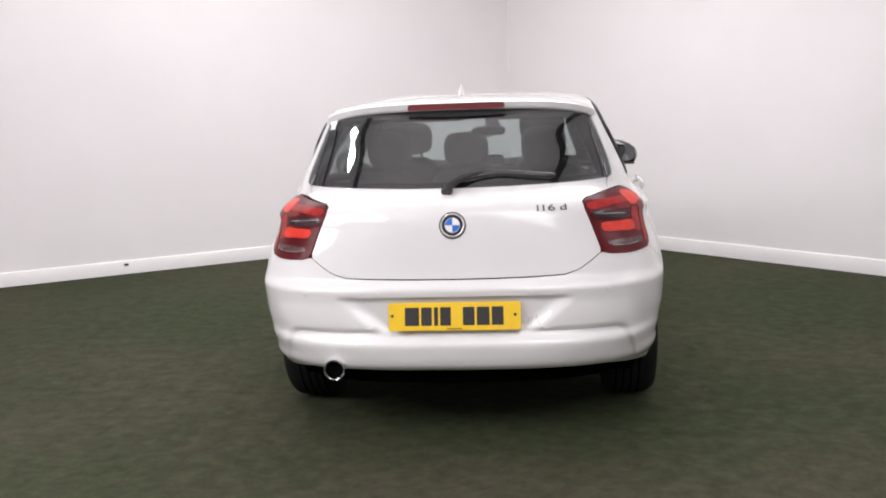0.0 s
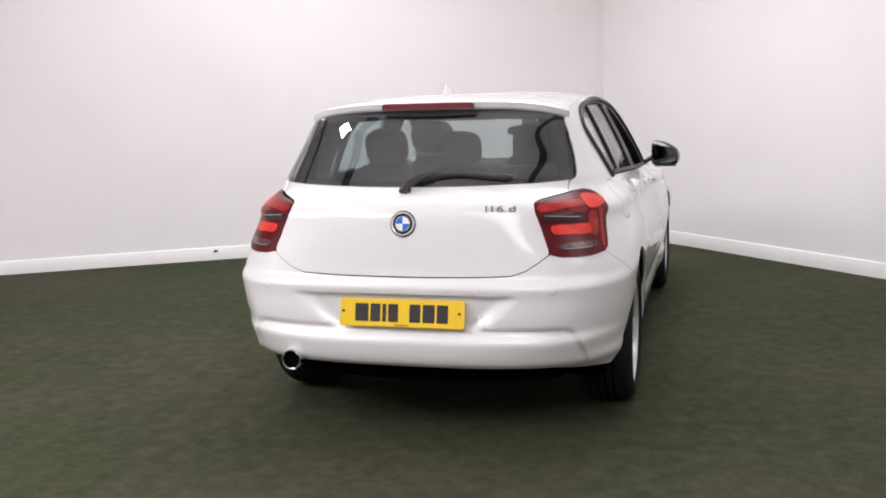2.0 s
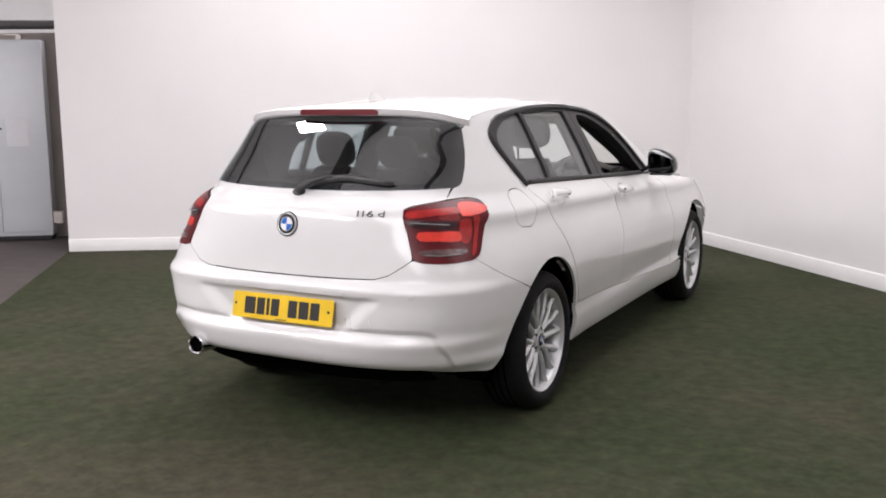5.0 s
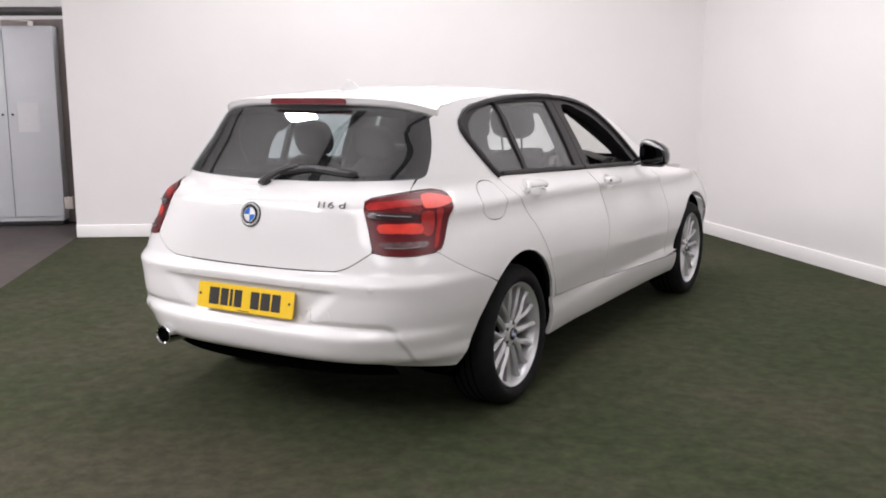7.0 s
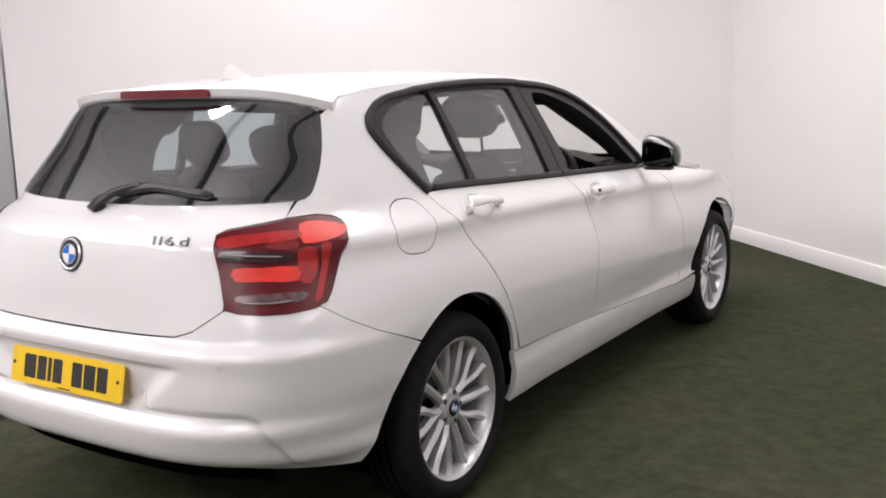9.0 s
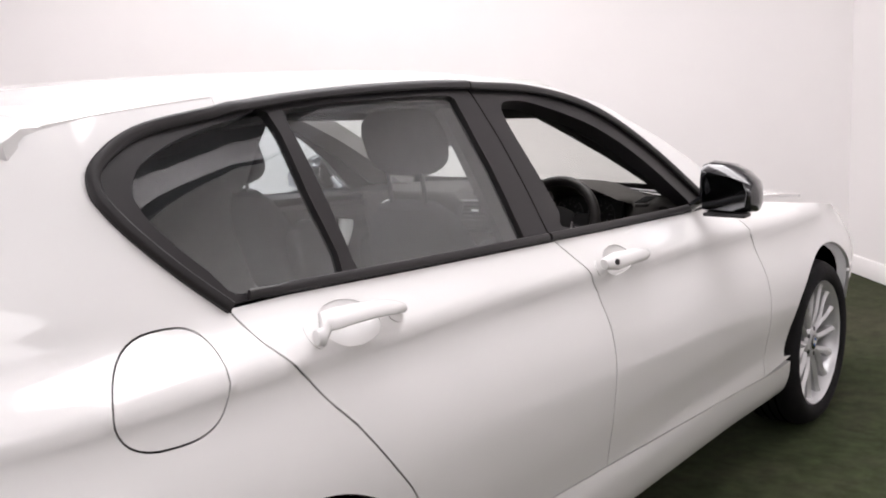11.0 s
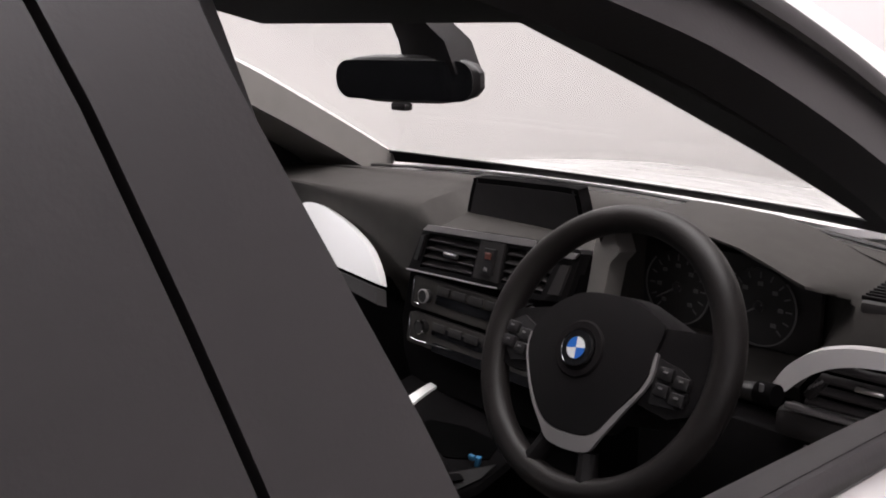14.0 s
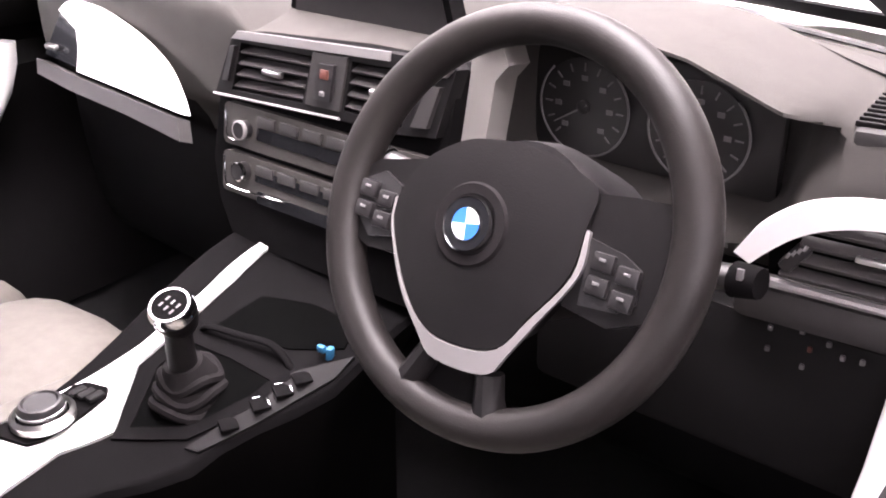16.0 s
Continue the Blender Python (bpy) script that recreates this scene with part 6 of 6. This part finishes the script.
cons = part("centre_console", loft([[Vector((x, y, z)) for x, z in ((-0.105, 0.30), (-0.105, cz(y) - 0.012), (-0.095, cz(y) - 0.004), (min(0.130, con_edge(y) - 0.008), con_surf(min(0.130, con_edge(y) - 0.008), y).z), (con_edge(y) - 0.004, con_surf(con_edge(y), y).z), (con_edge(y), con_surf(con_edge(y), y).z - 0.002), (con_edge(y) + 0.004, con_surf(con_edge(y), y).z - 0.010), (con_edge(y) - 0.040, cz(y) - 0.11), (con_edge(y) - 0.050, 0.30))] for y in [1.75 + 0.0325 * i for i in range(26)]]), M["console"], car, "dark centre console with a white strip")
ws_poly = [(-0.036, 2.545), (-0.050, 2.540), (-0.047, 2.45), (-0.058, 2.37), (-0.086, 2.28), (-0.093, 2.10), (-0.093, 1.95), (0.03, 1.95), (0.002, 2.16), (-0.010, 2.235), (0.008, 2.285), (-0.010, 2.307), (-0.041, 2.352), (-0.031, 2.42), (-0.028, 2.48)]
part("console_trim", sheet([(a, b) for a, b in ws_poly], con_surf, 0.02, 0.008, off=0.004), M["white_trim"], cons, "glossy white console strip")
gs = [(-0.022, 2.360), (-0.014, 2.402), (0.05, 2.410), (0.112, 2.412), (0.104, 2.385), (0.072, 2.328), (0.016, 2.292)]
part("gear_surround", sheet(inset(gs, -0.010), con_surf, 0.02, 0.01, [inset(gs, 0.004)], off=0.0035), M["console"], cons)
# flat black sheet in place of the sunken well's shade
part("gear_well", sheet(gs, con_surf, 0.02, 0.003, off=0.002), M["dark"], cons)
bp_ = [(0.085, 2.313), (0.100, 2.317), (0.168, 2.440), (0.168, 2.468), (0.122, 2.428)]
part("button_strip", sheet(bp_, con_surf, 0.03, 0.004, off=0.003), M["dash_low"], cons)
for k, (bx_, by_) in enumerate(((0.106, 2.352), (0.119, 2.383), (0.129, 2.405), (0.137, 2.424))):
    rm_ = Matrix.Translation(con_surf(bx_, by_, 0.003)) @ pose(0, 0, 0, 0, 0, -28)
    part("console_button", box(0, 0, 0.0025, 0.020, 0.018, 0.003, 0.001, rm_), M["console"], cons)
    if k in (1, 2):
        part("button_edge", box(0, 0.0095, 0.0035, 0.022, 0.0016, 0.002, 0.0005, rm_), M["chrome"], cons)
        part("button_edge", box(-0.0105, 0.005, 0.0035, 0.0016, 0.010, 0.002, 0.0005, rm_), M["chrome"], cons)
# storage tray in front of the lever, a flat black sheet for its shade
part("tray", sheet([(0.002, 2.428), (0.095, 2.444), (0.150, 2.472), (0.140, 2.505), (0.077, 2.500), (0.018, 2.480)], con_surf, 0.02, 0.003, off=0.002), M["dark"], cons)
part("tray_rim", tube([Vector((p[0], p[1], cz(p[1]) + p[2])) for p in smooth_line([(-0.014, 2.418, -0.016), (0.0, 2.418, -0.004), (0.045, 2.426, -0.006), (0.085, 2.434, -0.010), (0.115, 2.432, -0.026)], 5)], 0.0045, 12, flat=0.7), M["console"], cons)
kt = part("key_tag", box(0.142, 2.459, cz(2.459) - 0.024, 0.008, 0.009, 0.024, 0.003, pose(0, 0, 0, 0, 8, 20)), M["key_blue"], cons, "small bright blue tag")
part("tag_clip", box(0.135, 2.455, cz(2.459) - 0.015, 0.010, 0.006, 0.008, 0.002), M["key_blue"], cons)
# rotary controller
idp = [(-0.084, 2.208), (-0.072, 2.205), (-0.038, 2.218), (-0.033, 2.230), (-0.034, 2.306), (-0.042, 2.314), (-0.068, 2.306), (-0.076, 2.296)]
part("controller_plate", sheet(idp, con_surf, 0.02, 0.005, off=0.008), M["console"], cons)
idm = Matrix.Translation((-0.060, 2.250, cz(2.25) + 0.001)) @ Matrix.Scale(0.90, 4)
part("controller_ring", lathe([(0.036, 0), (0.036, 0.008), (0.031, 0.012), (0.029, 0.008)], 36, idm, None, True), M["satin_chrome"], cons)
part("rotary_controller", lathe([(0.026, 0.0), (0.026, 0.018), (0.023, 0.023), (0.020, 0.024), (0.018, 0.022), (0, 0.022)], 36, idm), M["plastic"], cons, "round rotary controller knob")
part("controller_rim", lathe([(0.0268, 0.012), (0.0268, 0.016), (0.0255, 0.0165), (0.0255, 0.012)], 36, idm, None, True), M["chrome"], cons)
for k in range(3):
    part("console_button", box(-0.062 + 0.011 * k, 2.292 + 0.003 * k, cz(2.29) + 0.004, 0.010, 0.018, 0.005, 0.0015), M["dash_low"], cons)

# gear lever
gl = part("gear_lever", tube([(0.034, 2.365, 0.635), (0.034, 2.363, 0.665), (0.034, 2.359, 0.69)], [0.045, 0.034, 0.020], 16), M["gaiter"], car, "gear lever with leather gaiter and a chrome-ringed knob")
for k in range(3):
    part("gaiter_fold", tube([(0.034 + (0.040 - 0.006 * k) * math.cos(a), 2.365 + (0.040 - 0.006 * k) * math.sin(a), 0.648 + 0.012 * k + 0.005 * math.sin(3 * a + k)) for a in [i * math.tau / 24 for i in range(24)]], 0.006, 8, None, True), M["gaiter"], gl)
part("lever_rod", tube([(0.034, 2.359, 0.68), (0.037, 2.356, 0.71), (0.039, 2.355, 0.735)], [0.015, 0.0145, 0.014], 14), M["leather"], gl)
km = Matrix.Translation((0.040, 2.354, 0.751)) @ pose(0, 0, 0, 22, 12, 0) @ Matrix.Scale(0.88, 4)
part("knob", lathe([(0.012, -0.030), (0.020, -0.022), (0.0255, -0.006), (0.0265, 0.006), (0.024, 0.016), (0, 0.016)], 32, km), M["leather"], gl)
part("knob_ring", lathe([(0.0268, 0.004), (0.0265, 0.012), (0.0235, 0.018), (0.0205, 0.018), (0.0205, 0.010)], 32, km, None, True), M["chrome"], gl)
part("knob_disc", lathe([(0.0205, 0.014), (0.0205, 0.0165), (0, 0.0168)], 32, km), M["console"], gl)
for k, (a, b_) in enumerate(((-0.009, 0.005), (0, 0.005), (0.009, 0.005), (-0.009, -0.005), (0, -0.005), (0.009, -0.005))):
    bb = box(a, b_, 0.0172, 0.0025, 0.006, 0.0006, 0)
    bb.transform(km)
    part("shift_mark", bb, M["mark"], gl, "", False)


# seats
def rbox(cx, cy, cz_, sx, sy, sz, m=None, p=3.2, n=24, k=9):
    """A soft pad: rounded in plan and in section."""
    rings = []
    for j in range(k + 1):
        a = -math.pi / 2 + math.pi * j / k
        f = abs(math.cos(a)) ** (2 / p)
        h = math.copysign(abs(math.sin(a)) ** (2 / p), math.sin(a))
        f = max(f, 0.02)
        rings.append([Vector((cx + sx / 2 * f * math.copysign(abs(math.cos(t)) ** (2 / p), math.cos(t)), cy + sy / 2 * f * math.copysign(abs(math.sin(t)) ** (2 / p), math.sin(t)), cz_ + sz / 2 * h)) for t in [q * math.tau / n for q in range(n)]])
    b = loft(rings)
    if m:
        b.transform(m)
    return b


def front_seat(x, back, lift, drop):
    e = new("front_seat")
    e.parent = car
    e["label"] = "grey fabric front seat with a headrest on steel posts"
    T = Matrix.Translation((x, back, -0.03))
    part("seat_cushion", rbox(0, 2.07, 0.485 + lift, 0.34, 0.54, 0.15, T @ Matrix.Translation((0, 2.1, 0.5)) @ pose(0, 0, 0, 5) @ Matrix.Translation((0, -2.1, -0.5))), M["fabric_light"], e)
    for s in (-1, 1):
        part("cushion_bolster", rbox(s * 0.185, 2.06, 0.495 + lift, 0.13, 0.50, 0.17, T), M["fabric_light"], e)
    B = T @ Matrix.Translation((0, 1.83, 0.52)) @ pose(0, 0, 0, 19)
    part("backrest", rbox(0, 0, 0.31, 0.36, 0.12, 0.64, B), M["fabric"], e)
    for s in (-1, 1):
        part("back_bolster", rbox(s * 0.20, 0.035, 0.26, 0.10, 0.14, 0.50, B), M["fabric"], e)
    for s in (-1, 1):
        part("headrest_post", tube([B @ Vector((s * 0.058, -0.005, 0.58)), B @ Vector((s * 0.058, 0.022, 0.72))], 0.0065, 10), M["chrome"], e)
    part("headrest", rbox(0, 0.05 - drop * 0.5, 0.775 - drop, 0.25, 0.10, 0.18, B), M["fabric"], e)
    part("seat_base", box(x, 2.16, 0.38, 0.40, 0.48, 0.16, 0.03), M["plastic"], e)
    return e


front_seat(0.37, 0.135, 0.0, 0.0)
front_seat(-0.37, 0.168, 0.025, 0.045)

rs_ = new("rear_seat")
rs_.parent = car
rs_["label"] = "dark grey fabric rear bench with headrests"
part("bench", rbox(0, 1.38, 0.50, 1.26, 0.50, 0.16), M["fabric"], rs_)
RB = Matrix.Translation((0, 1.20, 0.52)) @ pose(0, 0, 0, 18)
for x, wd in ((-0.42, 0.40), (0.0, 0.42), (0.42, 0.40)):
    part("bench_back", rbox(x, 0, 0.275, wd, 0.12, 0.64, RB), M["fabric"], rs_)
for x, hh in ((-0.37, 0.18), (0.37, 0.18), (0.0, 0.16)):
    for s in (-1, 1):
        part("headrest_post", tube([RB @ Vector((x + s * 0.05, -0.01, 0.50)), RB @ Vector((x + s * 0.05, -0.01, 0.64))], 0.006, 8), M["chrome"], rs_)
    part("headrest", rbox(x, -0.01, 0.60 + hh / 2, 0.215, 0.10, hh, RB), M["fabric"], rs_)
part("parcel_shelf", box(0, 0.72, 0.965, 1.16, 0.44, 0.02, 0.006), M["carpet"], car, "dark parcel shelf behind the rear seat")
part("boot_floor", box(0, 0.65, 0.50, 1.2, 0.9, 0.03, 0.006), M["carpet"], car)
part("cabin_floor", box(0, 2.22, 0.315, 1.63, 1.85, 0.03, 0.006), M["carpet"], car, "black cabin carpet")
for sx_ in (-1, 1):
    part("sill_lining", box(sx_ * 0.802, 2.42, 0.385, 0.016, 1.24, 0.11, 0.005), M["carpet"], car)
part("bulkhead", box(0, 3.02, 0.62, 1.46, 0.03, 0.62, 0.006), M["carpet"], car)

# linings
ql = part("pillar_trim", sheet(qp, shell, 0.04, 0.02, off=-0.0135), M["dash_low"], car, "dark trim inside the rear pillar")
flip(ql, car)
iw = S([(0.97, 1.03), (0.84, 1.03), (0.72, 1.14), (0.66, 1.22), (0.67, 1.30), (0.80, 1.355)]) + [(1.02, 1.372), (1.16, 1.378), (1.14, 1.345), (1.09, 1.30), (1.04, 1.245)] + S([(0.995, 1.212), (0.973, 1.18), (0.965, 1.14), (0.968, 1.08)])
wt_ = part("window_surround_trim", sheet(iw, shell, 0.03, 0.012, off=-0.046), M["dash_low"], car, "dark trim inside the rear side windows")
flip(wt_, car)
bt = part("b_pillar_trim", sheet([(1.705, 0.99), (1.667, 1.345), (1.875, 1.345), (1.90, 0.99)], shell, 0.04, 0.02, off=-0.040), M["dash_low"], car)
flip(bt, car)
hl = [(uy(0.80, 1.335), 1.318)] + [(y, gutter(y) - 0.042) for y in (1.0, 1.3, 1.6, 1.9, 2.1)] + [(y, gutter(y) - 0.015) for y in (2.1, 1.9, 1.6, 1.3, 1.0)] + [(uy(0.80, 1.36), 1.36)]
ht = part("roof_rail_trim", sheet(hl, shell, 0.04, 0.012, off=-0.034), M["dark_liner"], car)
flip(ht, car)


for nm_, pl_ in (("door_lining", rd), ("door_lining", fd)):
    dl_ = part(nm_, sheet(pl_, shell, 0.05, 0.012, off=-0.0145), M["console"], car, "black lining inside the door")
    flip(dl_, car)


def door_card(y0, y1, name, z0=0.34):
    pr_ = [(y0, z0), (y0, 0.6), (y0, belt(y0) - 0.006), (y1, belt(y1) - 0.006), (y1, 0.6), (y1, z0)]
    return part(name, sheet(pr_, shell, 0.05, 0.02, off=-0.055), M["dash_low"], car)


for y0, y1 in ((1.29, 1.80), (1.92, 2.84)):
    d_ = door_card(y0, y1, "door_card")
    part("armrest", rbox(0.745, y0 + 0.27, 0.70, 0.07, 0.5 if y1 < 2 else 0.40, 0.07), M["fabric"], d_)
    part("card_top", tube([shell(y, belt(y) - 0.018, -0.042) for y in [y0 + (y1 - y0) * i / 12 for i in range(13)]], 0.013, 10), M["dash_low"], d_)
    d2 = flip(d_, car)
    for c in list(d_.children):
        flip(c, d2)
    if y1 > 2:
        hp = [(2.578, 0.862), (2.573, 0.835), (2.558, 0.795), (2.533, 0.752), (2.497, 0.717), (2.45, 0.695), (2.39, 0.683)]
        ring = []
        for i, (y, z) in enumerate(hp):
            wd = (0.035, 0.037, 0.035, 0.028, 0.020, 0.015, 0.010)[i]
            c = Vector((-0.690 + 0.012, y, z))
            t = Vector((0, hp[min(i + 1, 6)][0] - hp[max(i - 1, 0)][0], hp[min(i + 1, 6)][1] - hp[max(i - 1, 0)][1])).normalized()
            s_ = Vector((1, 0, 0)).cross(t)
            ring.append([c + s_ * (wd * math.cos(k * math.tau / 12)) + Vector((1, 0, 0)) * (0.020 * math.sin(k * math.tau / 12)) for k in range(12)])
        part("pull_handle", loft(ring), M["white_trim"], d2, "white door pull")
        part("door_trim_line", tube([(-0.700, y, 0.867) for y in (2.40, 2.45, 2.515)], 0.0035, 8), M["silver"], d2)
        part("pull_handle", loft([[Vector((-p.x - 0.02, p.y, p.z)) for p in r_[::-1]] for r_ in ring]), M["white_trim"], d_, "white door pull")

# inside mirror
mm_ = Matrix.Translation((0.041, 2.435, 1.197)) @ pose(0, 0, 0, 4, 0, 18)
im = part("rear_view_mirror", rbox(0, 0, 0, 0.225, 0.030, 0.062, mm_, 3.0), M["plastic"], car, "black inside rear-view mirror")
part("mirror_face", sheet(rrect(-0.104, -0.025, 0.104, 0.025, 0.022, 6), lambda u, v, off=0.0: mm_ @ Vector((u, -0.0155 - off, v)), 0.03, 0.001), M["gloss"], im)
part("mirror_stem", loft([[Vector((cx_ + wx_ * a, cy_ + 0.022 * b, z_)) for a, b in ((-1, -1), (1, -1), (1, 1), (-1, 1))] for cx_, wx_, cy_, z_ in ((0.075, 0.050, 2.465, 1.205), (0.070, 0.045, 2.455, 1.245), (0.050, 0.022, 2.430, 1.290), (0.045, 0.020, 2.415, 1.315))]), M["plastic"], im)
part("mirror_button", box(0.045, 2.42, 1.163, 0.03, 0.014, 0.010, 0.003), M["plastic"], im)
# sun visors
for x in (-0.30, 0.30):
    part("sun_visor", box(x, 2.12, 1.298, 0.42, 0.17, 0.018, 0.008, pose(0, 0, 0, -15)), M["dark_liner"], car, "dark sun visor folded up")
